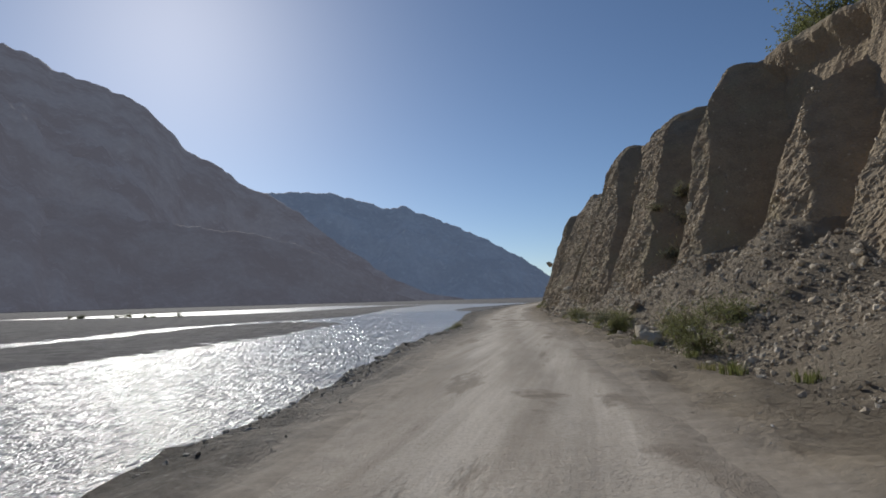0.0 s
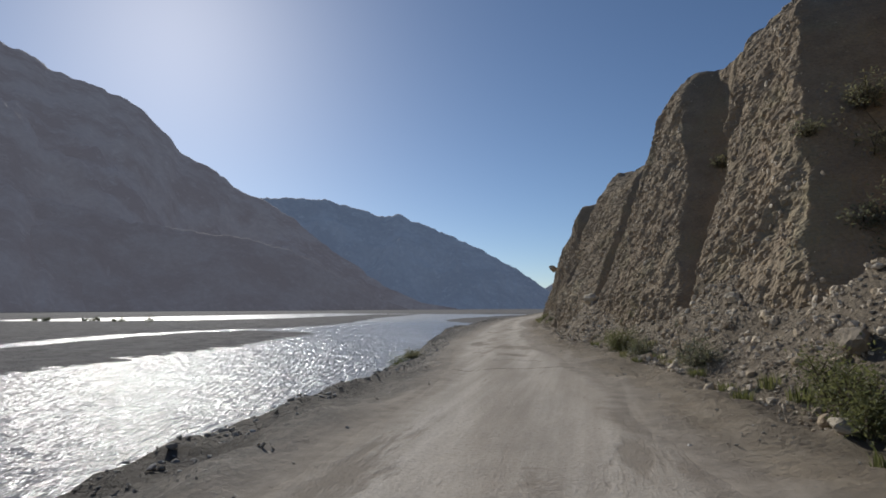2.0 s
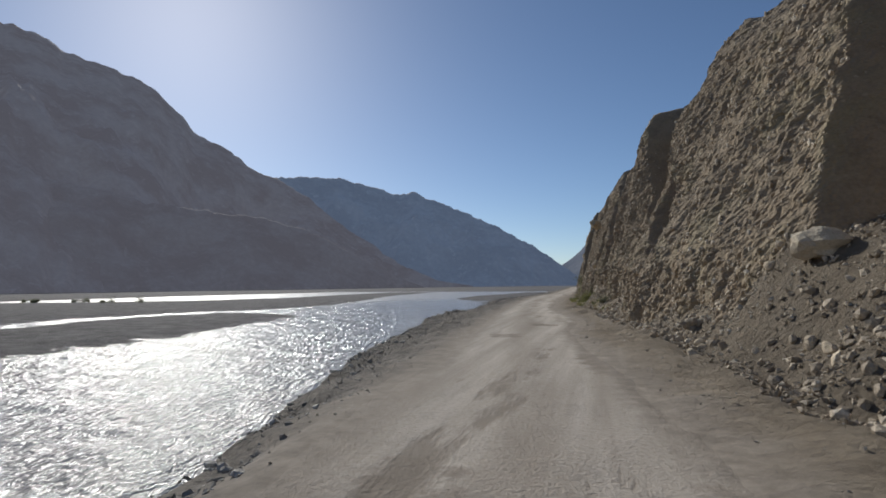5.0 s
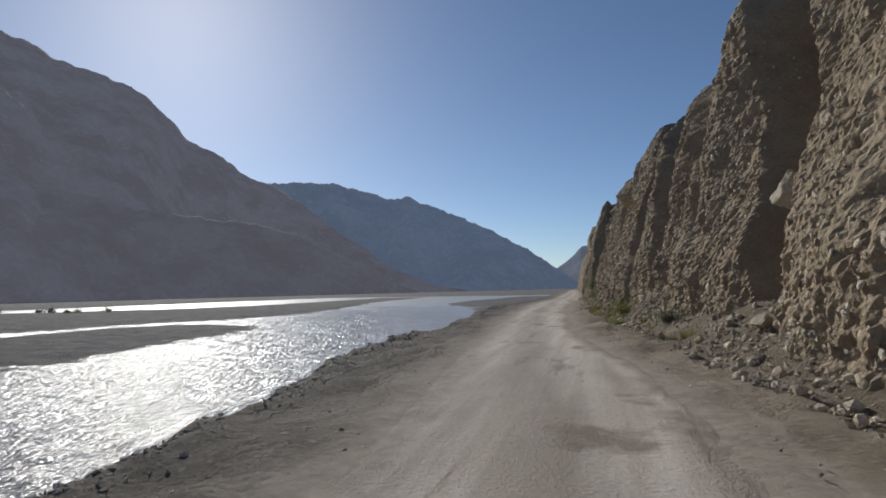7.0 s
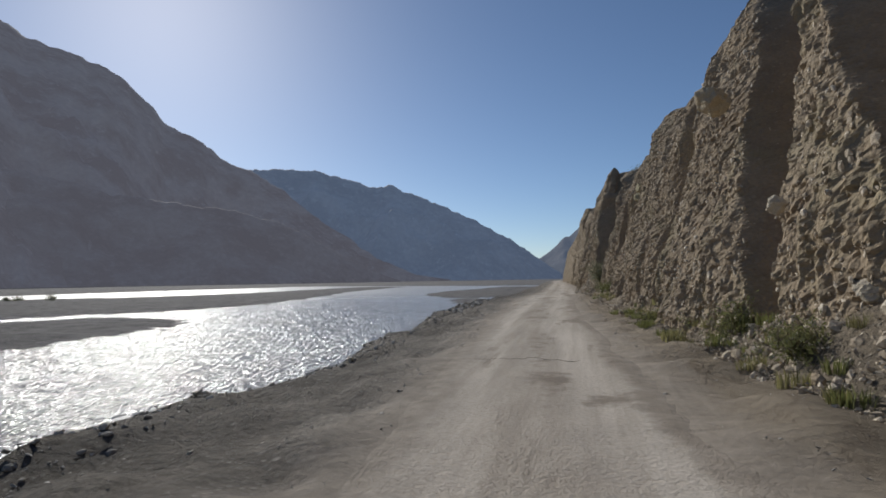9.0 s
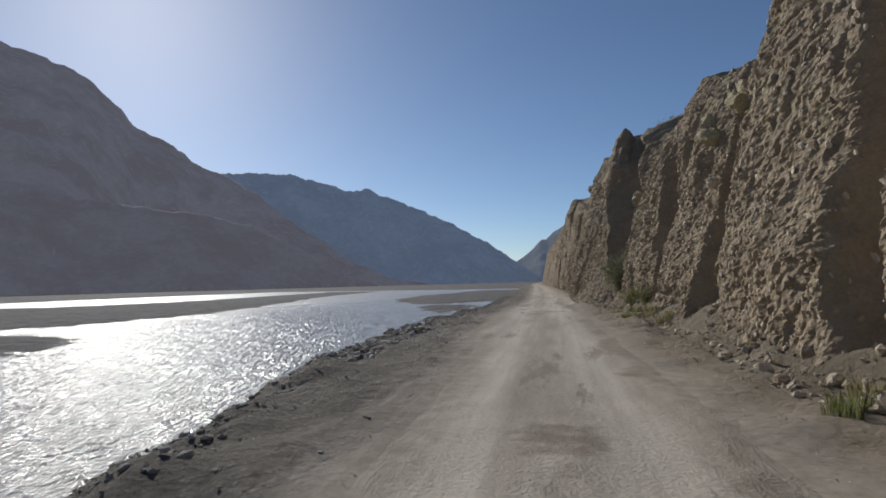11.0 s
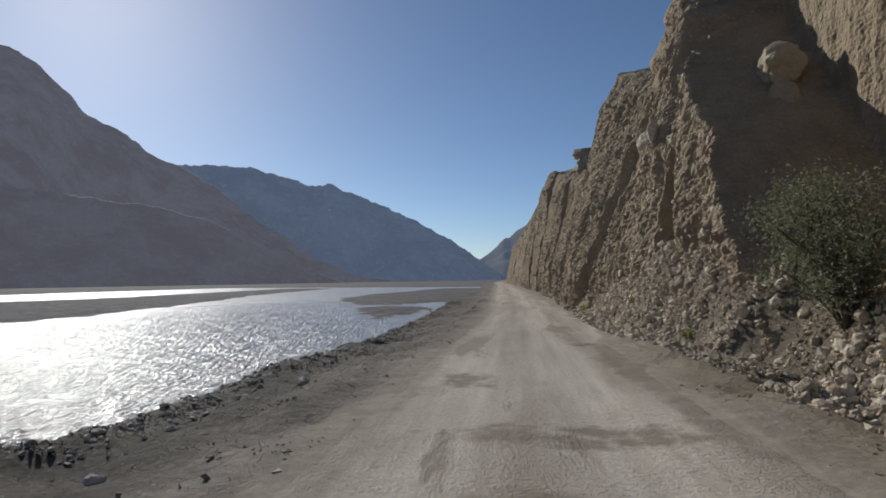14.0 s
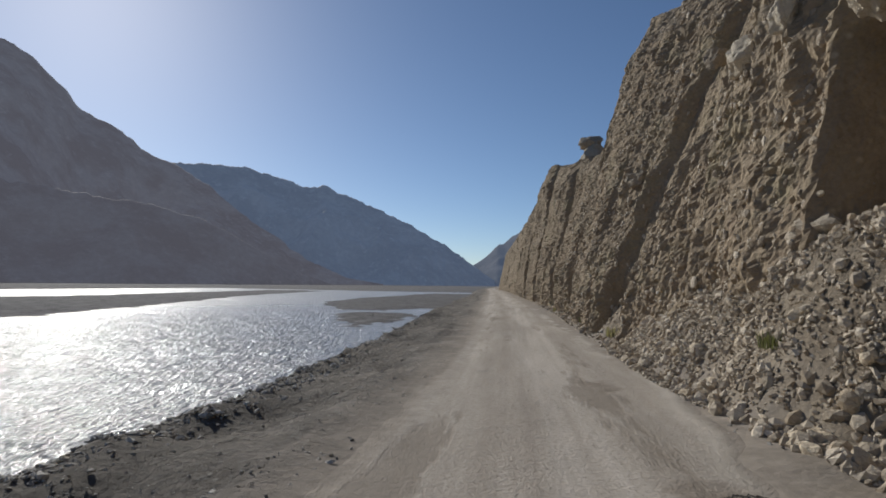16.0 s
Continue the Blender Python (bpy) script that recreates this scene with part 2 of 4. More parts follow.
def ground_z(u, y):
    x = u + line_x(y)
    left, right = road_edges(y)
    # river bed with gravel banks
    d = np.full(np.broadcast(x, y).shape, -1e9)
    wob = 2.2 * fbm(x / 9.0, y / 9.0, 0, 81, 3)
    for poly in BARS:
        d = np.maximum(d, inside(x, y, poly))
    far_side = np.where(x < -330, (-330 - x) * .5, -1e9)
    d = np.maximum(d, far_side) + wob * np.clip(-x / 60, .3, 1.0)
    bed = WATER + np.clip(d * .07, -.7, .38) + .10 * fbm(x / 3.0, y / 3.0, 0, 83, 3) * smooth(-2, 4, d)
    bed = np.where(x < -330, np.maximum(bed, WATER + .3), bed)
    # the road bank
    cr = crest_u(y)
    bank = -.34 - .95 * (cr - u) + (.26 * fbm(u / 1.6, y / 1.6, 0, 87, 4) + .12 * ridged(u / .9, y / .8, 0, 88, 2)) * smooth(0, 1.5, cr - u)
    verge = -.34 * smooth(0, 1, (left - .1 - u) / np.maximum(left - .1 - cr, .3)) + (.13 * fbm(u / .9, y / .9, 0, 89, 4) + .012 * ridged(u / .38, y / .5, 0, 86, 2)) * smooth(.1, .9, left - u)
    verge = verge + .16 * np.exp(-((u - cr - .5) / .45) ** 2) * (0.4 + .6 * vnoise(y / 2.6, 1.0, 0, 90))
    # wheel tracks and small bumps
    track = -.018 * (np.exp(-((u + .75) / .32) ** 2) + np.exp(-((u - .85) / .32) ** 2))
    road = track + .014 * fbm(u / 1.4, y / 3.1, 0, 91, 3) + .012 * fbm(u / .25, y / .3, 0, 92, 2)
    toe = table(y, SCREE, 2) + .35 * fbm(y / 2.1, 5.5, 0, 93, 3)
    hs = table(y, SCREE, 1) * (1 + .35 * fbm(y / 3.3, 8.8, 0, 94, 3) * (1 - smooth(114, 117, y) * (1 - smooth(128, 132, y))))
    foot = table(y, FACE, 1) - .2
    q = np.clip((u - toe) / np.maximum(foot - toe, .8), 0, 6)
    scree = hs * np.where(q < 1, q ** 1.15, 1 + .35 * (1 - np.exp(-(q - 1) * 1.2)))
    scree = scree + .12 * fbm(u / .7, y / .7, 0, 95, 4) * smooth(right - .1, right + 1.0, u) + .05 * smooth(right, right + .7, u)
    near = np.where(u < cr, bank, np.where(u < left, verge + road * .5, road + np.where(u > right - .3, scree, 0)))
    near = np.minimum(near, 6 + .3 * np.maximum(u - 9, 0))
    return np.where(u < cr, np.maximum(bank, bed), near)


# ---------------------------------------------------------------- mesh helpers
def grid_mesh(name, x, y, z, close=False):
    """A quad sheet from three (rows, columns) arrays."""
    r, c = x.shape
    me = bpy.data.meshes.new(name)
    me.vertices.add(r * c)
    me.vertices.foreach_set("co", np.stack([x, y, z], -1).astype(np.float32).ravel())
    i = np.arange((r - 1) * (c - 1))
    a = (i // (c - 1)) * c + i % (c - 1)
    quads = np.stack([a, a + 1, a + c + 1, a + c], -1).astype(np.int32)
    me.loops.add(quads.size)
    me.loops.foreach_set("vertex_index", quads.ravel())
    me.polygons.add(len(quads))
    me.polygons.foreach_set("loop_start", np.arange(len(quads), dtype=np.int32) * 4)
    me.polygons.foreach_set("use_smooth", np.ones(len(quads), bool))
    me.update(calc_edges=True)
    return me


def tri_mesh(name, verts, tris, smooth_shade=False):
    me = bpy.data.meshes.new(name)
    me.vertices.add(len(verts))
    me.vertices.foreach_set("co", np.asarray(verts, np.float32).ravel())
    t = np.asarray(tris, np.int32)
    k = t.shape[1]
    me.loops.add(t.size)
    me.loops.foreach_set("vertex_index", t.ravel())
    me.polygons.add(len(t))
    me.polygons.foreach_set("loop_start", np.arange(len(t), dtype=np.int32) * k)
    me.polygons.foreach_set("use_smooth", np.full(len(t), smooth_shade, bool))
    me.update(calc_edges=True)
    return me


def add_attribute(me, name, values):
    at = me.attributes.new(name, 'FLOAT', 'POINT')
    at.data.foreach_set("value", np.asarray(values, np.float32).ravel())


# ---------------------------------------------------------------- materials
class Nodes:
    """A short hand for building one node material."""

    def __init__(self, name):
        self.mat = bpy.data.materials.new(name)
        self.mat.use_nodes = True
        self.t = self.mat.node_tree
        self.bsdf = self.t.nodes["Principled BSDF"]
        self.pos = self.add("ShaderNodeNewGeometry").outputs["Position"]

    def add(self, kind):
        return self.t.nodes.new(kind)

    def put(self, socket, value):
        if isinstance(value, bpy.types.NodeSocket):
            self.t.links.new(value, socket)
        else:
            socket.default_value = value

    def noise(self, scale, detail=4.0, rough=.55, vec=None, stretch=None):
        n = self.add("ShaderNodeTexNoise")
        v = vec or self.pos
        if stretch:
            m = self.add("ShaderNodeMapping")
            self.put(m.inputs[0], v)
            m.inputs[3].default_value = stretch
            v = m.outputs[0]
        self.put(n.inputs["Vector"], v)
        n.inputs["Scale"].default_value, n.inputs["Detail"].default_value, n.inputs["Roughness"].default_value = scale, detail, rough
        return n.outputs[0]

    def cells(self, scale, out="Distance", feature='F1', vec=None, randomness=1.0):
        n = self.add("ShaderNodeTexVoronoi")
        n.feature = feature
        self.put(n.inputs["Vector"], vec or self.pos)
        n.inputs["Scale"].default_value = scale
        n.inputs["Randomness"].default_value = randomness
        return n.outputs[out]

    def ramp(self, fac, stops):
        n = self.add("ShaderNodeValToRGB")
        self.put(n.inputs[0], fac)
        e = n.color_ramp.elements
        while len(e) < len(stops):
            e.new(.5)
        for q, (p, col) in zip(e, stops):
            q.position = p
            q.color = (*col, 1) if len(col) == 3 else col
        return n.outputs[0]

    def math(self, op, a, b=0.0):
        n = self.add("ShaderNodeMath")
        n.operation = op
        self.put(n.inputs[0], a)
        self.put(n.inputs[1], b)
        return n.outputs[0]

    def mix(self, fac, a, b, blend='MIX'):
        n = self.add("ShaderNodeMix")
        n.data_type, n.blend_type = 'RGBA', blend
        self.put(n.inputs[0], fac)
        self.put(n.inputs[6], (*a, 1) if isinstance(a, tuple) else a)
        self.put(n.inputs[7], (*b, 1) if isinstance(b, tuple) else b)
        return n.outputs[2]

    def grey(self, value):
        return self.ramp(value, [(0, (0, 0, 0)), (1, (1, 1, 1))])

    def bump(self, height, distance, strength=1.0, normal=None):
        n = self.add("ShaderNodeBump")
        self.put(n.inputs["Height"], height)
        n.inputs["Distance"].default_value = distance
        self.put(n.inputs["Strength"], strength)
        if normal:
            self.put(n.inputs["Normal"], normal)
        return n.outputs[0]

    def attribute(self, name):
        n = self.add("ShaderNodeAttribute")
        n.attribute_name = name
        return n.outputs["Fac"]

    def done(self, colour, roughness, normal=None, **more):
        self.put(self.bsdf.inputs["Base Color"], (*colour, 1) if isinstance(colour, tuple) else colour)
        self.put(self.bsdf.inputs["Roughness"], roughness)
        if normal:
            self.put(self.bsdf.inputs["Normal"], normal)
        for k, v in more.items():
            self.put(self.bsdf.inputs[k.replace("_", " ")], v)
        return self.mat


def conglomerate():
    n = Nodes("conglomerate")
    big = n.noise(.22, 5)
    mid = n.noise(1.6, 5, .6)
    fine = n.noise(14, 5, .65)
    base = n.ramp(big, [(.3, (0.275, 0.215, 0.150)), (.5, (0.345, 0.272, 0.188)), (.7, (0.315, 0.258, 0.188))])
    base = n.mix(n.ramp(mid, [(.42, (0, 0, 0)), (.68, (1, 1, 1))]), base, (0.240, 0.190, 0.135))
    base = n.mix(n.ramp(n.noise(.5, 6, .62), [(.52, (0, 0, 0)), (.68, (.6, .6, .6))]), base, (0.31, 0.27, 0.17))
    base = n.mix(n.ramp(n.noise(.85, 6, .65, stretch=(1, 1, .5)), [(.58, (0, 0, 0)), (.72, (.45, .45, .45))]), base, (0.28, 0.195, 0.14))
    # pebbles set in the clay: each cell its own grey or tan
    pebble = n.ramp(n.cells(5.5, "Color"), [(0, (0.19, 0.152, 0.107)), (.4, (0.30, 0.238, 0.156)), (.75, (0.41, 0.335, 0.23)), (1, (0.53, 0.45, 0.33))])
    edge = n.cells(5.5)
    is_pebble = n.ramp(edge, [(.18, (1, 1, 1)), (.36, (0, 0, 0))])
    base = n.mix(n.math('MULTIPLY', is_pebble, n.ramp(n.noise(2.4, 3), [(.45, (.1, .1, .1)), (.6, (.85, .85, .85))])), base, pebble)
    base = n.mix(n.ramp(fine, [(.35, (.34, .34, .34)), (.6, (0, 0, 0))]), base, (0.155, 0.116, 0.074))
    h = n.math('ADD', n.math('MULTIPLY', edge, -.6), n.math('MULTIPLY', n.cells(11), -.6))
    h = n.math('ADD', h, n.math('MULTIPLY', n.noise(9, 4, .6), .8))
    h = n.math('ADD', h, n.math('MULTIPLY', n.noise(3, 5, .6, stretch=(1, 1.3, .35)), .3))
    return n.done(base, .95, n.bump(h, .045, 1.0), Specular_IOR_Level=.15)


def gravel_ground():
    n = Nodes("gravel_ground")
    big = n.noise(.55, 7, .68)
    fine = n.noise(9, 6, .7)
    base = n.ramp(big, [(.34, (0.138, 0.121, 0.102)), (.5, (0.228, 0.200, 0.169)), (.66, (0.315, 0.280, 0.238))])
    stone = n.ramp(n.cells(13, "Color"), [(0, (0.105, 0.097, 0.088)), (.5, (0.215, 0.197, 0.172)), (1, (0.400, 0.370, 0.322))])
    edge = n.cells(13)
    base = n.mix(n.math('MULTIPLY', n.ramp(edge, [(.2, (1, 1, 1)), (.38, (0, 0, 0))]), n.ramp(n.noise(1.3, 3), [(.36, (.15, .15, .15)), (.56, (.95, .95, .95))])), base, stone)
    lump = n.ramp(n.cells(6.0, "Color"), [(0, (0.085, 0.078, 0.07)), (.45, (0.19, 0.172, 0.15)), (.8, (0.34, 0.312, 0.272)), (1, (0.47, 0.44, 0.39))])
    big_edge = n.cells(6.0)
    base = n.mix(n.math('MULTIPLY', n.ramp(big_edge, [(.16, (1, 1, 1)), (.3, (0, 0, 0))]), n.ramp(n.noise(.9, 5, .7), [(.40, (0, 0, 0)), (.58, (.9, .9, .9))])), base, lump)
    base = n.mix(n.ramp(fine, [(.35, (.5, .5, .5)), (.6, (0, 0, 0))]), base, (0.085, 0.074, 0.060))
    # washed grey shingle in the river bed
    split = n.add("ShaderNodeSeparateXYZ")
    n.put(split.inputs[0], n.pos)
    low = n.ramp(n.math('MULTIPLY', n.math('ADD', split.outputs[2], 4.5), .25), [(.2, (1, 1, 1)), (.7, (0, 0, 0))])
    shingle = n.ramp(n.noise(.35, 10, .8), [(.34, (0.075, 0.070, 0.069)), (.5, (0.145, 0.136, 0.133)), (.66, (0.235, 0.220, 0.212))])
    base = n.mix(n.math('MULTIPLY', low, .9), base, shingle)
    # tan soil washed from the cliff
    soil = n.ramp(n.noise(1.4, 7, .7), [(.32, (0.205, 0.165, 0.120)), (.5, (0.278, 0.228, 0.168)), (.68, (0.345, 0.287, 0.215))])
    base = n.mix(n.math('MULTIPLY', n.attribute('soil'), .93), base, soil)
    # road dust thrown over the verge
    away = n.math('MULTIPLY', n.attribute('away'), n.math('MULTIPLY', n.noise(1.3, 7, .72), 2.0))
    base = n.mix(n.ramp(away, [(.02, (1, 1, 1)), (.42, (0, 0, 0))]), base, n.ramp(n.noise(3.0, 6, .7), [(.35, (.232, .197, .158)), (.65, (.36, .307, .25))]))
    # faint wheel ruts of cars that swerved, running along the verge
    rut = n.ramp(n.noise(1.4, 5, .6, stretch=(2.2, .09, 1)), [(.54, (0, 0, 0)), (.68, (.4, .4, .4))])
    base = n.mix(n.math('MULTIPLY', rut, n.ramp(n.attribute('away'), [(.2, (1, 1, 1)), (.9, (0, 0, 0))])), base, (0.40, 0.345, 0.285))
    h = n.math('ADD', n.math('ADD', n.math('MULTIPLY', edge, -.5), n.math('MULTIPLY', big_edge, -.7)), n.math('MULTIPLY', n.noise(6, 9, .8), 1.8))
    rough = n.math('ADD', .25, n.math('MULTIPLY', n.attribute('away'), .75))
    return n.done(base, .95, n.bump(h, .09, rough), Specular_IOR_Level=.15)


def road_dust():
    n = Nodes("road_dust")
    u = n.attribute("across")
    edge = n.attribute("edge")
    big = n.noise(.7, 6, .62, stretch=(1, .13, 1))
    streak = n.noise(1.0, 6, .62, stretch=(3.2, .10, 1))
    fine = n.noise(18, 5, .7)
    base = n.ramp(streak, [(.3, (0.405, 0.350, 0.292)), (.5, (0.520, 0.458, 0.387)), (.68, (0.610, 0.546, 0.472))])
    # wheel tracks: pale packed dust, with loose darker gravel between and beside them
    wob = n.math('MULTIPLY', n.math('SUBTRACT', n.noise(.25, 3, .5), .5), 1.1)
    v = n.math('ADD', u, wob)
    lane = n.math('MINIMUM', n.math('ABSOLUTE', n.math('ADD', v, .8)), n.math('ABSOLUTE', n.math('SUBTRACT', v, .95)))
    loose = n.ramp(lane, [(.28, (0, 0, 0)), (.62, (1, 1, 1))])
    base = n.mix(n.math('MULTIPLY', loose, n.ramp(n.noise(.8, 5, .65, stretch=(1, .2, 1)), [(.35, (.15, .15, .15)), (.65, (.75, .75, .75))])), base, (0.320, 0.268, 0.212))
    base = n.mix(n.ramp(big, [(.36, (.55, .55, .55)), (.58, (0, 0, 0))]), base, (0.290, 0.250, 0.202))
    base = n.mix(n.ramp(n.math('ADD', n.attribute("dirt"), n.math('MULTIPLY', n.math('SUBTRACT', n.noise(2.2, 6, .68), .5), 1.3)), [(.34, (0, 0, 0)), (.62, (.85, .85, .85))]), base, (0.215, 0.175, 0.135))
    # worn brown patches and shallow potholes with ragged edges
    worn = n.ramp(n.noise(.75, 7, .66, stretch=(1.3, .22, 1)), [(.57, (0, 0, 0)), (.63, (.75, .75, .75))])
    base = n.mix(worn, base, (0.235, 0.195, 0.152))
    base = n.mix(n.ramp(fine, [(.32, (.45, .45, .45)), (.55, (0, 0, 0))]), base, (0.270, 0.226, 0.178))
    stone = n.cells(24)
    base = n.mix(n.math('MULTIPLY', n.ramp(stone, [(.12, (1, 1, 1)), (.22, (0, 0, 0))]), n.ramp(n.noise(1.6, 3), [(.42, (0, 0, 0)), (.6, (.7, .7, .7))])), base, (0.172, 0.152, 0.131))
    # the edge frays out into the verge
    fray = n.math('MULTIPLY', edge, n.math('MULTIPLY', n.noise(1.5, 7, .72), 2.0))
    base = n.mix(n.ramp(fray, [(.02, (1, 1, 1)), (.45, (0, 0, 0))]), base, n.ramp(n.noise(3.0, 6, .7), [(.35, (.232, .197, .158)), (.65, (.36, .307, .25))]))
    # a low pale ridge of dust pushed up along the cliff side
    base = n.mix(n.attribute("berm"), base, (0.56, 0.50, 0.42))
    h = n.math('ADD', n.math('MULTIPLY', fine, .6), n.math('MULTIPLY', n.noise(5, 6, .7), .5))
    h = n.math('SUBTRACT', h, n.math('MULTIPLY', worn, .35))
    h = n.math('ADD', h, n.math('MULTIPLY', loose, n.math('MULTIPLY', n.noise(30, 3, .7), .5)))
    return n.done(base, .93, n.bump(h, .03, 1.0), Specular_IOR_Level=.2)


def river_water():
    n = Nodes("river_water")
    a = n.noise(2.2, 3, .55, stretch=(1.3, .5, 1))
    h = n.math('ADD', a, n.math('MULTIPLY', n.noise(7.0, 2, .5, stretch=(1.2, .6, 1)), .25))
    silt = n.ramp(n.noise(.12, 4), [(.35, (.395, .378, .36)), (.65, (.45, .432, .41))])
    return n.done(silt, n.attribute("ruffle"), n.bump(h, .38, 1.0), IOR=1.33)


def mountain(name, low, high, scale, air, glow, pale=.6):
    """Far backdrop: shaded slopes, the haze of the air before them put into emission."""
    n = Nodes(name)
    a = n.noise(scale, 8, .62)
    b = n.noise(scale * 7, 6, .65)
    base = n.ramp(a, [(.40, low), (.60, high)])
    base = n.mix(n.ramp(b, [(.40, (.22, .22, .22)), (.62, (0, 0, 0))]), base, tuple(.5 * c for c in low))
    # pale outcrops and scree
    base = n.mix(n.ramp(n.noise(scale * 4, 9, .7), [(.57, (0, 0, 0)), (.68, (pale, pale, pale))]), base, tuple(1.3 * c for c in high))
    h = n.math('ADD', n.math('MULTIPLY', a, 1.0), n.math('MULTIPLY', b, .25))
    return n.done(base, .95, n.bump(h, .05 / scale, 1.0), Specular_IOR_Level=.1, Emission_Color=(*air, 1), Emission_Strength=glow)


def stone_material(name, dark, light):
    n = Nodes(name)
    tone = n.add("ShaderNodeNewGeometry").outputs["Random Per Island"]
    base = n.ramp(tone, [(0, dark), (.6, tuple((a + b) / 2 for a, b in zip(dark, light))), (1, light)])
    fine = n.noise(22, 6, .7)
    base = n.mix(n.ramp(fine, [(.38, (.45, .45, .45)), (.62, (0, 0, 0))]), base, tuple(.6 * c for c in dark))
    h = n.math('ADD', n.noise(7, 5, .65), n.math('MULTIPLY', fine, .4))
    return n.done(base, .9, n.bump(h, .05, .9), Specular_IOR_Level=.25)


def single_stone(name, dark, light):
    n = Nodes(name)
    tone = n.add("ShaderNodeObjectInfo").outputs["Random"]
    base = n.ramp(tone, [(0, dark), (.6, tuple((a + b) / 2 for a, b in zip(dark, light))), (1, light)])
    fine = n.noise(22, 6, .7)
    base = n.mix(n.ramp(fine, [(.38, (.45, .45, .45)), (.62, (0, 0, 0))]), base, tuple(.6 * c for c in dark))
    h = n.math('ADD', n.noise(7, 5, .65), n.math('MULTIPLY', fine, .4))
    return n.done(base, .9, n.bump(h, .06, .9), Specular_IOR_Level=.25)


def leaf_material(name, dark, light):
    n = Nodes(name)
    tone = n.add("ShaderNodeNewGeometry").outputs["Random Per Island"]
    base = n.ramp(tone, [(0, dark), (1, light)])
    mat = n.done(base, .65, None, Specular_IOR_Level=.3)
    thin, both = n.add("ShaderNodeBsdfTranslucent"), n.add("ShaderNodeMixShader")
    n.put(thin.inputs[0], n.mix(.3, base, (.35, .36, .12)))
    both.inputs[0].default_value = .42
    n.put(both.inputs[1], n.bsdf.outputs[0])
    n.put(both.inputs[2], thin.outputs[0])
    n.put(n.t.nodes["Material Output"].inputs[0], both.outputs[0])
    return mat


ROCK = conglomerate()
GRAVEL = gravel_ground()
DUST = road_dust()
RIVER = river_water()
# air and glow paint the haze as emission, stronger on the farther ridges
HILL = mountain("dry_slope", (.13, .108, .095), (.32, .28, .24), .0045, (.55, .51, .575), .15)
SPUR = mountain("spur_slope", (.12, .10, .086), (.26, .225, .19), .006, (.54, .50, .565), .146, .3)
# base darkened to stand in for shade, since the sun reaches these slopes
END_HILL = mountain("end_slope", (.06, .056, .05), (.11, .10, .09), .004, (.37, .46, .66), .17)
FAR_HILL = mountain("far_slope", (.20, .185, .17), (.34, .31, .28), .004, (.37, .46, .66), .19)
PEBBLE = stone_material("pebble", (0.29, 0.23, 0.165), (0.78, 0.68, 0.54))
RUBBLE = stone_material("rubble", (0.33, 0.268, 0.195), (0.80, 0.69, 0.54))
COBBLE = stone_material("cobble", (.17, .16, .153), (.34, .322, .305))
VERGE = stone_material("verge_gravel", (.22, .20, .175), (.70, .645, .565))
SINGLE = single_stone("single_stone", (0.44, 0.345, 0.235), (0.78, 0.66, 0.49))
PALE = single_stone("pale_boulder", (0.48, 0.41, 0.31), (0.64, 0.56, 0.44))
OCHRE = single_stone("ochre_block", (.30, .262, .16), (.43, .38, .245))
TANROCK = single_stone("tan_boulder", (.42, .345, .24), (.50, .42, .30))
RIVERROCK = single_stone("river_rock", (.48, .43, .365), (.64, .585, .51))
CRACK = stone_material("crack_dark", (.07, .058, .045), (.10, .083, .065))
GREYROCK = single_stone("grey_boulder", (0.30, 0.25, 0.19), (0.42, 0.36, 0.28))
BARK = leaf_material("bark", (.10, .08, .06), (.15, .12, .09))
LEAF = leaf_material("green_leaf", (.088, .098, .042), (.20, .20, .092))
LEAF_DRY = leaf_material("dry_grey_leaf", (.15, .135, .088), (.31, .285, .19))
LEAF_DARK = leaf_material("grey_green_leaf", (.10, .106, .078), (.225, .222, .172))
GRASS = leaf_material("green_grass", (.07, .085, .03), (.18, .18, .075))
STRAW = leaf_material("dry_grass", (.16, .14, .07), (.32, .28, .15))


# ---------------------------------------------------------------- large structure
def place(name, me, mat, kind="structure", label="", category=""):
    me.materials.append(mat)
    return tagged(new(name, me), label, category, "", kind)


def steps(*spans):
    """Grid lines from spans of (start, end, step)."""
    out = []
    for a, b, s in spans:
        out.extend(np.arange(a, b - 1e-6, s))
    out.append(spans[-1][1])
    return np.array(out)


GU = steps((-5000, -1000, 500), (-1000, -400, 50), (-400, -170, 8), (-170, -104, 2.6), (-104, -44, 1.1), (-44, -12, 2.3), (-12, -6, .42), (-6, -1.5, .2), (-1.5, 2.5, .5), (2.5, 9.5, .19), (9.5, 20, 1.5), (20, 100, 20), (100, 1000, 150), (1000, 5000, 800))
GY = steps((-400, -60, 34), (-60, -4, 2), (-4, 6, .5), (6, 150, .33), (150, 215, .6), (215, 420, 1.5), (420, 1000, 20), (1000, 5000, 400))
gu, gy = np.meshgrid(GU, GY)
gz = ground_z(gu, gy)
gz = np.where(gu > 12, np.minimum(gz, 5.0), gz)
gl, gr = road_edges(gy)
gz = gz - .06 * smooth(.1, .4, np.minimum(gu - gl, gr - gu))
ground_me = grid_mesh("ground", gu + line_x(gy), gy, gz)
add_attribute(ground_me, "away", np.clip(np.maximum(gl - gu, gu - gr) / 2.0, 0, 1))
add_attribute(ground_me, "soil", smooth(-.3, .7, gu - road_edges(gy)[1] + .35 * fbm(gu / .8, gy / .8, 0, 98, 3)))
ground = place("ground", ground_me, GRAVEL, label="grey-brown gravel verge, scree slope and river bed", category="ground")

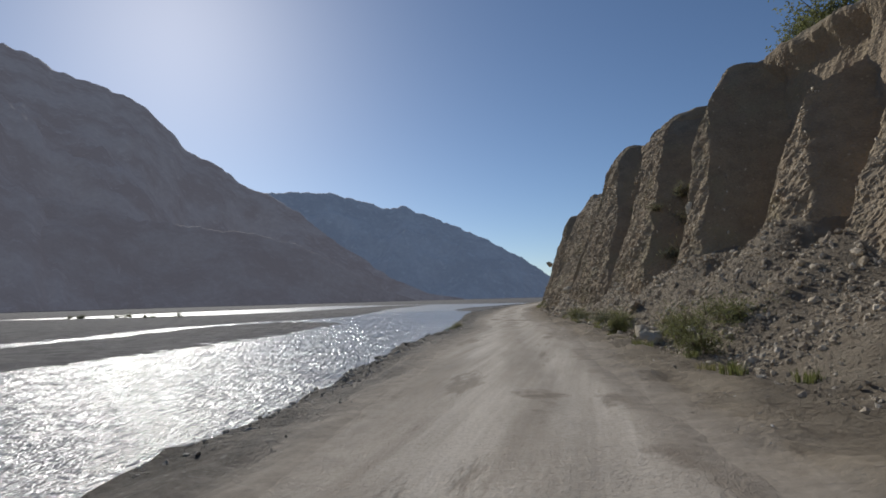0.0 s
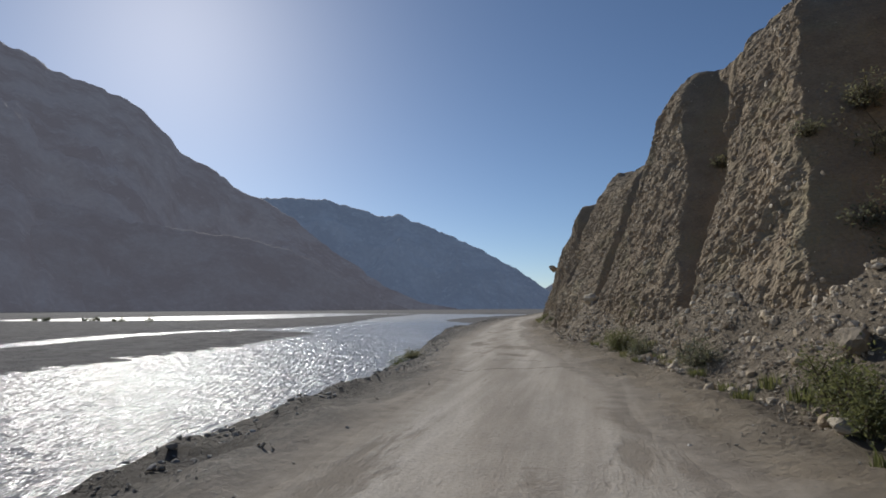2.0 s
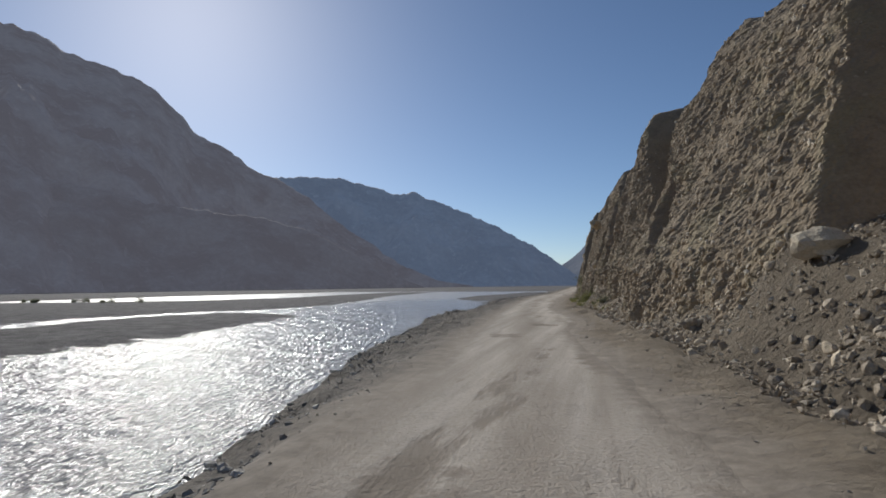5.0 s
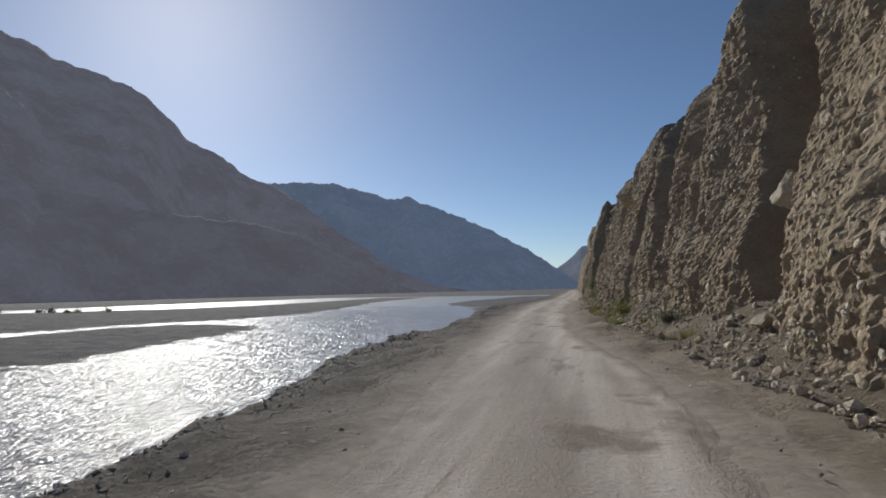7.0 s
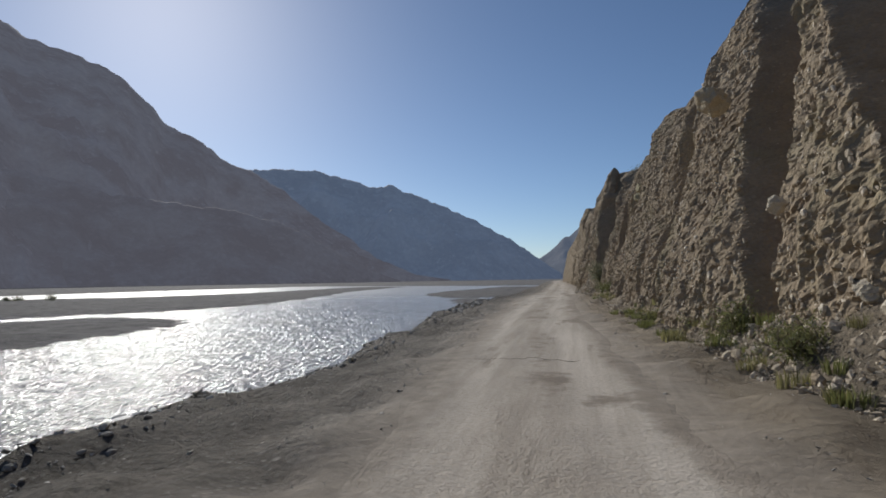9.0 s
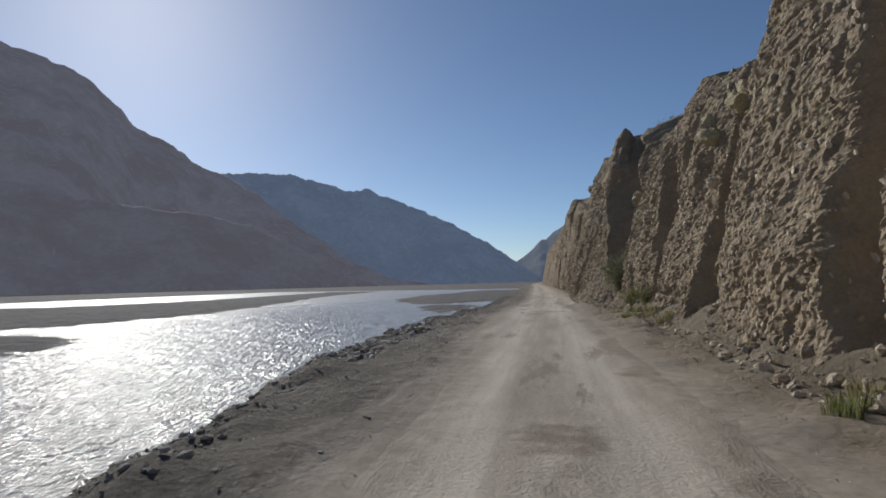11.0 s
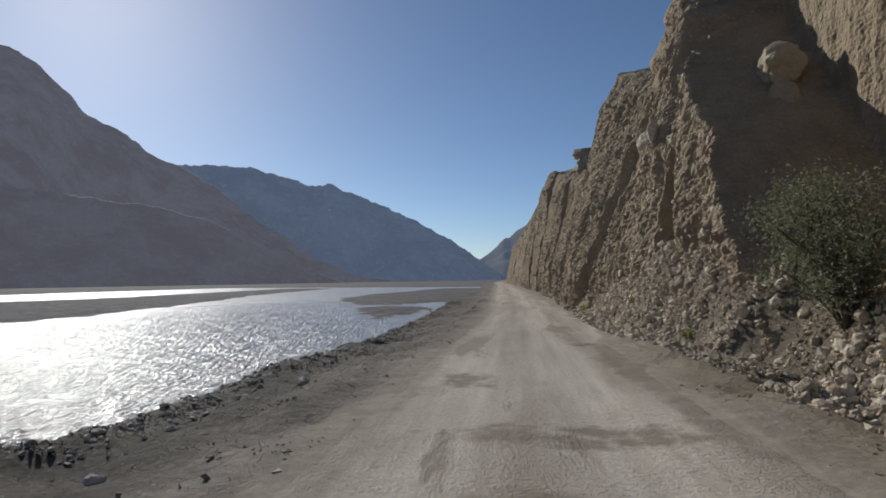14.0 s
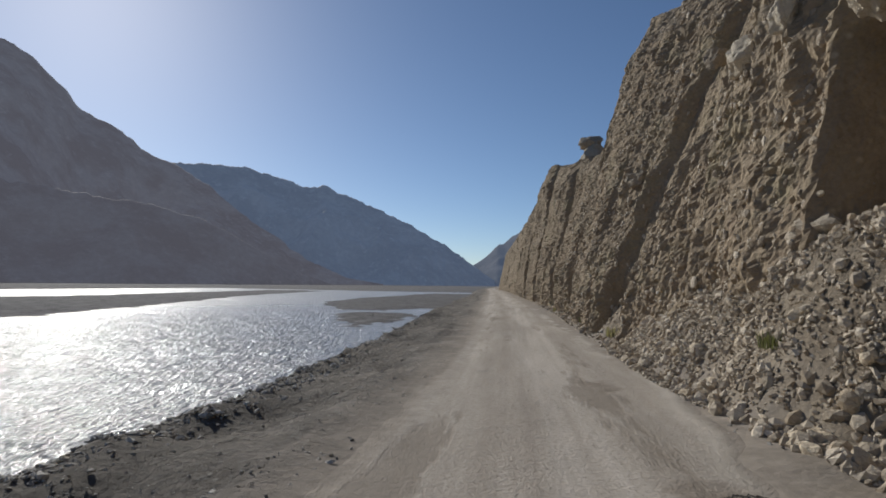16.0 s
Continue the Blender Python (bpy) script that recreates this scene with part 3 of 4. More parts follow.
RU = np.linspace(0, 1, 25)
RY = steps((-60, 4, 1), (4, 150, .2), (150, 260, .5), (260, 420, 4))
ru, ry = np.meshgrid(RU, RY)
rl, rr = road_edges(ry)
ru2 = rl - .25 + ru * (rr - rl + .5)
rz = ground_z(ru2, ry) + .012 - .05 * np.clip(np.maximum(rl + .12 - ru2, ru2 - rr + .12) / .37, 0, 1)
road_me = grid_mesh("road", ru2 + line_x(ry), ry, rz)
add_attribute(road_me, "across", ru2)
# brown dirt: single patches (across, along, half width, half length), the strip between the wheels, the right shoulder
PATCHES = [(.3, 9.2, .55, .5), (.7, 38.5, 1.2, 1.3), (-.8, 40.3, .5, 1.2), (.45, 34.8, .7, .7), (.4, 75.7, .4, 1.0), (1.15, 74.4, .6, .5), (.1, 67.5, .5, .4), (.6, 112.0, 1.6, .5),
           (0, 110.2, .6, .5), (-.7, 114.9, .5, .8), (1.45, 123.9, .4, .6), (1.6, 119.2, .5, .6), (.3, 89.0, .6, .7), (-.5, 53.0, .6, .8), (.8, 57.5, .7, .6)]
dirt = .42 * np.exp(-((ru2 - .3) / .3) ** 2) * smooth(-.1, .5, vnoise(ry / 4.0, 6.6, 0, 75)) + .6 * smooth(.75, 0, (rr - ru2) + .5 * vnoise(ru2 / .6, ry / 1.5, 0, 76))
for pu, py, pw, pl in PATCHES:
    dirt = np.maximum(dirt, .6 * np.exp(-((ru2 - pu) / pw) ** 4 - ((ry - py) / pl) ** 4))
add_attribute(road_me, "dirt", dirt)
add_attribute(road_me, "edge", np.minimum(ru2 - rl, rr - ru2))
berm = smooth(56, 59, ry) * (1 - smooth(64, 68, ry)) + smooth(117, 122, ry) * (1 - smooth(140, 150, ry))
add_attribute(road_me, "berm", .8 * berm * np.exp(-((rr - ru2 - .28 - .1 * vnoise(ry / 1.6, 3.3, 0, 77)) / .13) ** 2) * smooth(-.5, .3, fbm(ry / .9, ru2 / .3, 0, 78, 3)))
road = place("road", road_me, DUST, label="dusty tan gravel road with faint wheel tracks", category="road")

wu, wy = np.meshgrid(steps((-1500, -300, 300), (-300, -110, 10), (-110, -60, 1.3), (-60, -6, .46)), steps((-400, -20, 70), (-20, 8, 2), (8, 160, .46), (160, 260, .9), (260, 500, 8), (500, 1000, 70), (1000, 4000, 600)))
wx = wu + line_x(wy)
chop = smooth(-170, -60, wu) * smooth(0, 20, wy) * (1 - smooth(200, 330, wy))
wz = WATER + chop * (.10 * fbm(wx / 1.7, wy / 2.0, 0, 201, 1) + .085 * fbm(wx / .7 + .2 * wy, wy / .8, 0, 205, 2))
river_me = grid_mesh("river", wx, wy, wz)
add_attribute(river_me, "ruffle", .185 + .08 * smooth(45, 130, -wu) + .14 * smooth(150, 330, wy))
river = place("river", river_me, RIVER, label="grey silty river with small glittering waves", category="river")

CY = steps((-60, 8, .8), (8, 14, .2), (14, 50, .056), (50, 136, .068), (136, 160, .14), (160, 215, .3), (215, 330, .8))
CK = np.linspace(0, 1, 156)
cy, ck = np.meshgrid(CY, CK, indexing="ij")
ctop = cliff_top(cy)
cz = -.6 + ck * (ctop + .6)
cu = face_u(cy, cz)
# the rim bends back into the plateau
back = np.array([.25, .6, 1.2, 2.2, 4, 7, 12, 20, 35, 60, 150])
by, bk = np.meshgrid(CY, back, indexing="ij")
rim_u = table(CY, FACE, 1) + table(CY, FACE, 2) * (table(CY, RIM, 1) - 2)
near_rim = np.exp(-bk / 1.6)
bu = cu[:, -1:] * near_rim + rim_u[:, None] * (1 - near_rim) + bk + .4 * fbm(by / 3, bk / 2, 0, 57, 3) * (1 - near_rim)
bz = ctop[:, -1:] * near_rim + table(CY, RIM, 1)[:, None] * (1 - near_rim) + .12 + .30 * bk * (1 - np.exp(-bk / 3)) * .8 + .25 * fbm(by / 1.3, bk / 1.3, 0, 51, 3) * np.clip(bk, 0, 1) * np.exp(-bk / 4) + .5 * fbm(by / 14, bk / 14, 0, 52, 3) * smooth(2, 10, bk)
cx = np.concatenate([cu, bu], 1)
cyy = np.concatenate([cy, by], 1)
czz = np.concatenate([cz, bz], 1)
cliff_me = grid_mesh("cliff", (cx + line_x(cyy))[:, ::-1], cyy[:, ::-1], czz[:, ::-1])
cliff_me.polygons.foreach_set("use_smooth", np.zeros(len(cliff_me.polygons), bool))
cliff = place("cliff", cliff_me, ROCK, label="fluted tan conglomerate cliff cut with dark gullies", category="cliff")


def range_of_hills(name, ridge, foot, depth, mat, label, seed, amp, steep=.70):
    """Mountains seen from the valley: ridge rows of azimuth (degrees), elevation (degrees), distance."""
    az0, az1 = ridge[0][0], ridge[-1][0]
    az = np.linspace(az0, az1, 360)
    k = np.linspace(0, 1.35, 60)
    A, K = np.meshgrid(az, k)
    el = np.interp(A, [r[0] for r in ridge], [r[1] for r in ridge])
    dist = np.interp(A, [r[0] for r in ridge], [r[2] for r in ridge])
    el = el + (.16 * fbm(A * 1.4, 2.2, 0, seed, 5) + .03 * ridged(A * 2.6, 4.2, 0, seed + 7, 3)) * np.clip(el / 4, 0, 1)
    top = dist * np.tan(np.radians(np.maximum(el, .01)))
    rise = np.tan(np.radians(np.maximum(el, .01)))
    ft = np.maximum(foot, dist * (1 - rise / steep))
    R = np.where(K <= 1, ft + (dist - ft) * K, dist + (K - 1) / .35 * depth)
    X, Y = R * np.sin(np.radians(A)), R * np.cos(np.radians(A))
    shape = np.where(K <= 1, K, 1 - (np.maximum(K - 1, 0) / .35) ** 1.3 * .6)
    w = np.where(K <= 1, np.clip(K * (1 - K) * 4, 0, 1) * (1 - smooth(.55, .9, K)), np.clip((K - 1) * 3, 0, 1))
    Z = WATER - 2 + (top - WATER + 2) * shape + amp * w * np.clip(top / 600, 0, 1.2) * (ridged(X / 520, Y / 520, 0, seed + 3, 4, .45) - .45 - .5 * smooth(.6, 1, K))
    Z = np.where(K <= 1, np.minimum(Z, R * rise * (.985 + .015 * K)), np.minimum(Z, top * (1 - .9 * (K - 1))))
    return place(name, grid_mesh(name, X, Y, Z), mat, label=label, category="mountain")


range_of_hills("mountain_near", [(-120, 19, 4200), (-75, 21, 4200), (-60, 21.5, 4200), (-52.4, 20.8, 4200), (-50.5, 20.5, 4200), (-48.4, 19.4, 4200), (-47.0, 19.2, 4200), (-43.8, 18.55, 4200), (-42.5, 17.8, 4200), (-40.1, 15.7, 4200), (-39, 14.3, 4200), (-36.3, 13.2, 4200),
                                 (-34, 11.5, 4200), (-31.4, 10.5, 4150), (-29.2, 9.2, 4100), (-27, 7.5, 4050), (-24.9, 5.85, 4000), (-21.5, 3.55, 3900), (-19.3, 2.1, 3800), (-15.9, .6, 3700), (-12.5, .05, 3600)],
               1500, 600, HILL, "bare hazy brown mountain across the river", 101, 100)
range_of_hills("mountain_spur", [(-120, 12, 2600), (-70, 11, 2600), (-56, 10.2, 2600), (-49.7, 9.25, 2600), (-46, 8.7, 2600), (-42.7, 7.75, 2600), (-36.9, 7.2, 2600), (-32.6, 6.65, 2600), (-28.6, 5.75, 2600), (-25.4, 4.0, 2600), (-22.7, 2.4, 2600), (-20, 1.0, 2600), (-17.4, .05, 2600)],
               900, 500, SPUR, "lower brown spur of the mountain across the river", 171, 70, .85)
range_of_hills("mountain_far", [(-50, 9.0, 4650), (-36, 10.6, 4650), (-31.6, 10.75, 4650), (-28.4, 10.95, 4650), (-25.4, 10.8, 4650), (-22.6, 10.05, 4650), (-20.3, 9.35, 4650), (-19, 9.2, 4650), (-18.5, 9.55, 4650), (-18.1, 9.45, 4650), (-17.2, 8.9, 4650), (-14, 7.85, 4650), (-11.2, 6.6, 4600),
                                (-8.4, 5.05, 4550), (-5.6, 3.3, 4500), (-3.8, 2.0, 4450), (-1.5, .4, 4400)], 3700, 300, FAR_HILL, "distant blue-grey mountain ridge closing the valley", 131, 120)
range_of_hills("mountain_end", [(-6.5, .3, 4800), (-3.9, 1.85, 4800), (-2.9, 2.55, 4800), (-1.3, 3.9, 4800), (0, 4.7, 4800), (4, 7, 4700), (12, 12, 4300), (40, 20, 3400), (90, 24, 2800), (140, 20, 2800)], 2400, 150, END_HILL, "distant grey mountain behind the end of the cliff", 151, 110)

# ---------------------------------------------------------------- rocks
def part(name, me, mat, parent, label="", kind=""):
    """One mesh object under a thing or a piece of the setting."""
    if not me.materials:
        me.materials.append(mat)
    ob = new(name, me)
    ob.parent = parent
    return tagged(ob, label, "", "", kind)


def sphere_points(levels):
    """Vertices and triangles of a subdivided icosahedron."""
    bm = bmesh.new()
    bmesh.ops.create_icosphere(bm, subdivisions=levels, radius=1.0)
    bm.verts.index_update()
    v = np.array([p.co[:] for p in bm.verts])
    f = np.array([[q.index for q in t.verts] for t in bm.faces])
    bm.free()
    return v, f


def chipped(levels, seed, planes=9, bite=.62, rough=.05):
    """A rock: a ball cut by flat chips, then roughened."""
    rng = np.random.default_rng(seed)
    v, f = sphere_points(levels)
    n = rng.normal(size=(planes, 3))
    n /= np.linalg.norm(n, axis=1)[:, None]
    d = rng.uniform(bite, .85, planes)
    dot = v @ n.T
    r = np.min(np.where(dot > .05, d / np.maximum(dot, .05), 9), axis=1)
    v = v * np.minimum(r, 1.0)[:, None]
    v = v * (1 + rough * fbm(v[:, 0] * 2.5 + seed, v[:, 1] * 2.5, v[:, 2] * 2.5, seed, 3))[:, None]
    return v, f


def turned(rng, n):
    """n random rotations, as matrices."""
    q = rng.normal(size=(n, 4))
    q /= np.linalg.norm(q, axis=1)[:, None]
    w, x, y, z = q.T
    return np.stack([1 - 2 * (y * y + z * z), 2 * (x * y - z * w), 2 * (x * z + y * w), 2 * (x * y + z * w), 1 - 2 * (x * x + z * z), 2 * (y * z - x * w),
                     2 * (x * z - y * w), 2 * (y * z + x * w), 1 - 2 * (x * x + y * y)], -1).reshape(n, 3, 3)


ICO = np.array([[0, 1, 1.618], [0, -1, 1.618], [0, 1, -1.618], [0, -1, -1.618], [1, 1.618, 0], [-1, 1.618, 0], [1, -1.618, 0], [-1, -1.618, 0], [1.618, 0, 1], [-1.618, 0, 1], [1.618, 0, -1], [-1.618, 0, -1]]) / 1.902
ICO_F = np.array([[0, 1, 8], [0, 8, 4], [0, 4, 5], [0, 5, 9], [0, 9, 1], [1, 6, 8], [8, 6, 10], [8, 10, 4], [4, 10, 2], [4, 2, 5], [5, 2, 11], [5, 11, 9], [9, 11, 7], [9, 7, 1], [1, 7, 6], [3, 6, 7], [3, 7, 11], [3, 11, 2], [3, 2, 10], [3, 10, 6]])

# corners 0 and 3 stand opposite, 4 and 7, 8 and 11 likewise
OCTA_F = np.array([[0, 4, 2], [0, 2, 5], [0, 5, 3], [0, 3, 4], [1, 2, 4], [1, 5, 2], [1, 3, 5], [1, 4, 3]])


def heap(name, centres, sizes, seed, press=1.0, small_to=.065, flat=1.0):
    """Many small angular stones as one mesh."""
    rng = np.random.default_rng(seed)
    n = len(sizes)
    base = ICO[None] * rng.uniform(.72, 1.15, (n, 12, 1))
    base = base * (np.stack([np.ones(n), rng.uniform(.65, 1, n), rng.uniform(.45, .85, n)], -1) * sizes[:, None])[:, None, :]
    pts = np.einsum("nij,nkj->nki", turned(rng, n), base) * np.array([press, 1, flat]) + centres[:, None, :]
    # the smallest keep only six corners
    small = sizes < small_to
    tris = (ICO_F[None] + (np.arange(n) * 12)[:, None, None])[~small].reshape(-1, 3)
    octa = pts[small][:, [0, 3, 4, 7, 8, 11]].reshape(-1, 3)
    more = (OCTA_F[None] + (np.arange(small.sum()) * 6)[:, None, None]).reshape(-1, 3)
    pts = pts[~small].reshape(-1, 3)
    keep_at = np.arange(n * 12).reshape(n, 12)[~small].ravel()
    back_at = np.zeros(n * 12, int)
    back_at[keep_at] = np.arange(len(keep_at))
    return tri_mesh(name, np.concatenate([pts, octa]), np.concatenate([back_at[tris], more + len(pts)]))


STONE_MESHES = []
for i in range(10):
    sv, sf = chipped(2, 400 + i, 8, .55, .08)
    me = tri_mesh("stone", sv * np.array([1, .82, .66]), sf, False)
    me.materials.append(SINGLE)
    STONE_MESHES.append(me)


def lone_stones(parent, centres, sizes, seed, press=1.0):
    """Stones that can be told apart, as pieces of what they lie on or stick in."""
    rng = np.random.default_rng(seed)
    rot = turned(rng, len(sizes))
    for c, s, m in zip(centres, sizes, rot):
        ob = new("stone", STONE_MESHES[int(rng.integers(len(STONE_MESHES)))])
        ob.parent = parent
        ob.matrix_basis = Matrix.Translation(Vector(c)) @ Matrix.Diagonal((press, 1, 1, 1)) @ Matrix(m.tolist()).to_4x4() @ Matrix.Diagonal((s, s, s, 1))


# clasts that stick out of the cliff
rng = np.random.default_rng(7)
N = 46000
sy = np.concatenate([14 + 136 * rng.uniform(0, 1, N - 4000), rng.uniform(15, 200, 4000)])
sz = (.04 + .96 * rng.uniform(0, 1, N) ** 1.35) * cliff_top(sy)
sr = np.clip(np.exp(rng.normal(math.log(.050), .42, N)), .03, .15)
keep = fbm(sy / 2.2, sz / 1.4, 0, 71, 3) > -.75 + .5 * rng.uniform(-1, 1, N)
# fewer in the shaded backs of the gullies
keep &= recess(sy, sz) < rng.uniform(.1, .9, N) ** 2 + 3 * (rng.uniform(0, 1, N) < .05)
sy, sz, sr = sy[keep], sz[keep], sr[keep]
su = face_u(sy, sz) + sr * rng.uniform(-.15, .15, len(sr))
pos = np.stack([su + line_x(sy), sy, sz], -1)
order = np.argsort(-1.0 * ((sy > 20) & (sy < 132) & (sr > .07) & (sr < .115)), kind="stable")
big, rest = order[:300], order[300:]
part("embedded_stones", heap("embedded_stones", pos[rest], sr[rest], 8, .6, .075), PEBBLE, cliff, "small grey and tan stones set in the rock", "stuff")
cliff_pick = (pos[big], sr[big])

# cobbles strewn over the gravel banks of the river
N = 16000
by2, bu2 = rng.uniform(15, 230, N), -rng.uniform(10, 118, N)
bz2 = ground_z(bu2, by2)
dry = (bz2 > WATER + .06) & (bz2 < WATER + 1.0)
by2, bu2, bz2 = by2[dry], bu2[dry], bz2[dry]
br2 = np.clip(np.exp(rng.normal(math.log(.075), .4, len(by2))), .035, .18)
part("cobbles", heap("cobbles", np.stack([bu2 + line_x(by2), by2, bz2], -1), br2, 12, small_to=.5, flat=.6), COBBLE, ground, "grey cobbles on the gravel banks", "stuff")

# rubble on the scree, the verge and the river bank
N = 60000
gy2 = np.concatenate([rng.uniform(40, 66, 6000), rng.uniform(8, 160, N - 40000), rng.uniform(113, 130, 24000), rng.uniform(12, 34, 7000), rng.uniform(71, 80, 3000)])
toe = table(gy2, SCREE, 2)
foot = table(gy2, FACE, 1)
gu2 = toe - .5 + (foot + recess(gy2) * .9 + .6 - toe) * rng.uniform(0, 1, N) ** .9
ok = rng.uniform(0, 1, N) < np.clip(table(gy2, SCREE, 1) / 1.5, .42, 1)
gr2 = np.clip(np.exp(rng.normal(math.log(.042), .48, N)), .02, .15)
gr2 = gr2 * (1 - .12 * smooth(112, 115, gy2) * (1 - smooth(129, 133, gy2)))
N3 = 26000
gy3 = np.concatenate([rng.uniform(6, 150, N3 - 10000), rng.uniform(96, 128, 10000)])
lft, rgt = road_edges(gy3)
cr3 = crest_u(gy3)
gu3 = np.where(rng.uniform(0, 1, N3) < .75, cr3 - .7 + (lft - .1 - cr3 + .7) * rng.uniform(0, 1, N3) ** 1.5, rgt + .1 + 1.5 * rng.uniform(0, 1, N3) ** .7)
gy3 = gy3 + 1.1 * vnoise(gy3 / .8, gu3 / .8, 0, 99)
gr3 = np.clip(np.exp(rng.normal(math.log(.02), .45, N3)), .008, .06)
# coarser stones gather along the edge of the bank
edge_row = rng.uniform(0, 1, N3) < .5
gu3 = np.where(edge_row, crest_u(gy3) - .5 + 1.7 * rng.beta(1.6, 2.4, N3), gu3)
gr3 = np.where(edge_row, np.clip(gr3 * 1.9, .02, .085), gr3)
part("gravel", heap("gravel", np.stack([gu3 + line_x(gy3), gy3, ground_z(gu3, gy3)], -1), gr3, 14, flat=.65), VERGE, ground, "fine pale gravel on the verge", "stuff")
yy, uu, rr2 = gy2[ok], gu2[ok], gr2[ok]
zz = ground_z(uu, yy) + rr2 * np.where(uu > 0, .2, -.05)
pos = np.stack([uu + line_x(yy), yy, zz], -1)
order = np.argsort(-rr2 * ((yy > 14) & (yy < 130) & (uu > 2)))
big, rest = order[:300], order[300:]
part("rubble", heap("rubble", pos[rest], rr2[rest], 9, small_to=.09), RUBBLE, ground, "loose grey-brown rubble", "stuff")
ground_pick = (pos[big], rr2[big])


def rock_thing(name, u, y, z, size, mat, seed, label, turn=0.0, tilt=0.0, levels=3, bite=.5, group="", category="boulder", planes=12):
    """One boulder, u and y in the plan, its middle at height z, size in metres across each way."""
    v, f = chipped(levels, seed, planes, bite, .17)
    me = tri_mesh(name, v * (np.array(size) / 2), f, False)
    me.materials.append(mat)
    ob = new(name, me)
    ob.matrix_basis = Matrix.Translation((u + float(line_x(y)), y, z)) @ Euler((radians(tilt), 0, radians(turn))).to_matrix().to_4x4()
    return tagged(ob, label, category, group)


def ground_at(u, y):
    return float(ground_z(np.array([float(u)]), np.array([float(y)]))[0])


# boulders held in the cliff
for i, (u, y, z, size, mat, turn, tilt, label) in enumerate([
        (6.6, 121.0, 6.35, (1.5, 1.8, 1.4), TANROCK, 20, 15, "huge pale boulder jutting from the shaded gully"),
        (6.35, 120.5, 4.7, (1.1, 1.3, 2.6), TANROCK, 10, 8, "tan rock column under the huge boulder"),
        (7.15, 104.3, 6.35, (.9, 1.1, .7), OCHRE, 25, 25, "broken yellow-grey block in the cliff"),
        (6.9, 104.6, 6.95, (.7, .9, .8), OCHRE, 60, 10, "broken yellow-grey block in the cliff"),
        (5.7, 99.8, 6.3, (.7, .9, .7), OCHRE, 30, 10, "pale fractured block high in the cliff"),
        (5.9, 65.4, 3.5, (.75, .85, .8), PALE, 10, 0, "round pale boulder stuck in the cliff edge"),
        (6.5, 64.2, 4.75, (.4, .5, .45), PALE, 40, 0, "small pale boulder stuck in the cliff"),
        (6.2, 107.6, 5.4, (.5, .55, .9), PALE, 30, 10, "tall pale grey boulder jutting from the gully edge"),
        (6.9, 107.95, 6.25, (.9, 1.1, .5), PALE, 15, 20, "slanting pale slab of rock high in the cliff"),
        (5.2, 83.7, 6.23, (.9, 1.05, .9), TANROCK, 0, 0, "rounded tan boulder held in the rock face"),
        (4.6, 78.6, 2.7, (.4, .45, .4), PALE, 0, 0, "small pale boulder in the shaded gully"),
        (6.20, 39.2, 3.3, (.3, .35, .45), PALE, 0, 0, "white stone set in the tan rock face"),
        (8.4, 26.9, 5.2, (.35, .45, .8), PALE, 20, 0, "long white boulder on the buttress edge"),
        (4.65, 122.3, 5.2, (.65, .7, .75), PALE, 10, 0, "pale boulder jutting from the rock face"),
        (5.0, 126.4, 6.0, (1.0, 1.1, .9), PALE, 0, 0, "broad grey boulder jutting from the rock face"),
        (5.3, 129.35, 7.15, (.7, .8, .6), GREYROCK, 50, 0, "grey boulder held in the rock face"),
        (4.35, 124.0, 5.8, (.6, .7, .75), PALE, 0, 0, "upright pale boulder set in the cliff"),
        (4.45, 133.4, 4.95, (.9, 1.1, .75), GREYROCK, 0, 0, "brown-grey boulder bulging from the cliff"),
        (4.75, 112.4, 2.2, (.5, .6, .55), GREYROCK, 0, 0, "grey boulder low in the rock face"),
        (6.0, 103.4, 4.6, (.5, .5, .5), PALE, 0, 0, "pale boulder set in the tan rock face"),
        (6.6, 101.2, 6.9, (1.0, 1.3, .9), OCHRE, 20, 20, "broken yellow-grey block at the gully head")]):
    u = u if i < 2 else min(u, float(face_u(np.array([y]), np.array([z]))[0]) + .08 * size[0])
    rock_thing("boulder", u, y, z, size, mat, 500 + i, label, turn, tilt, 4)
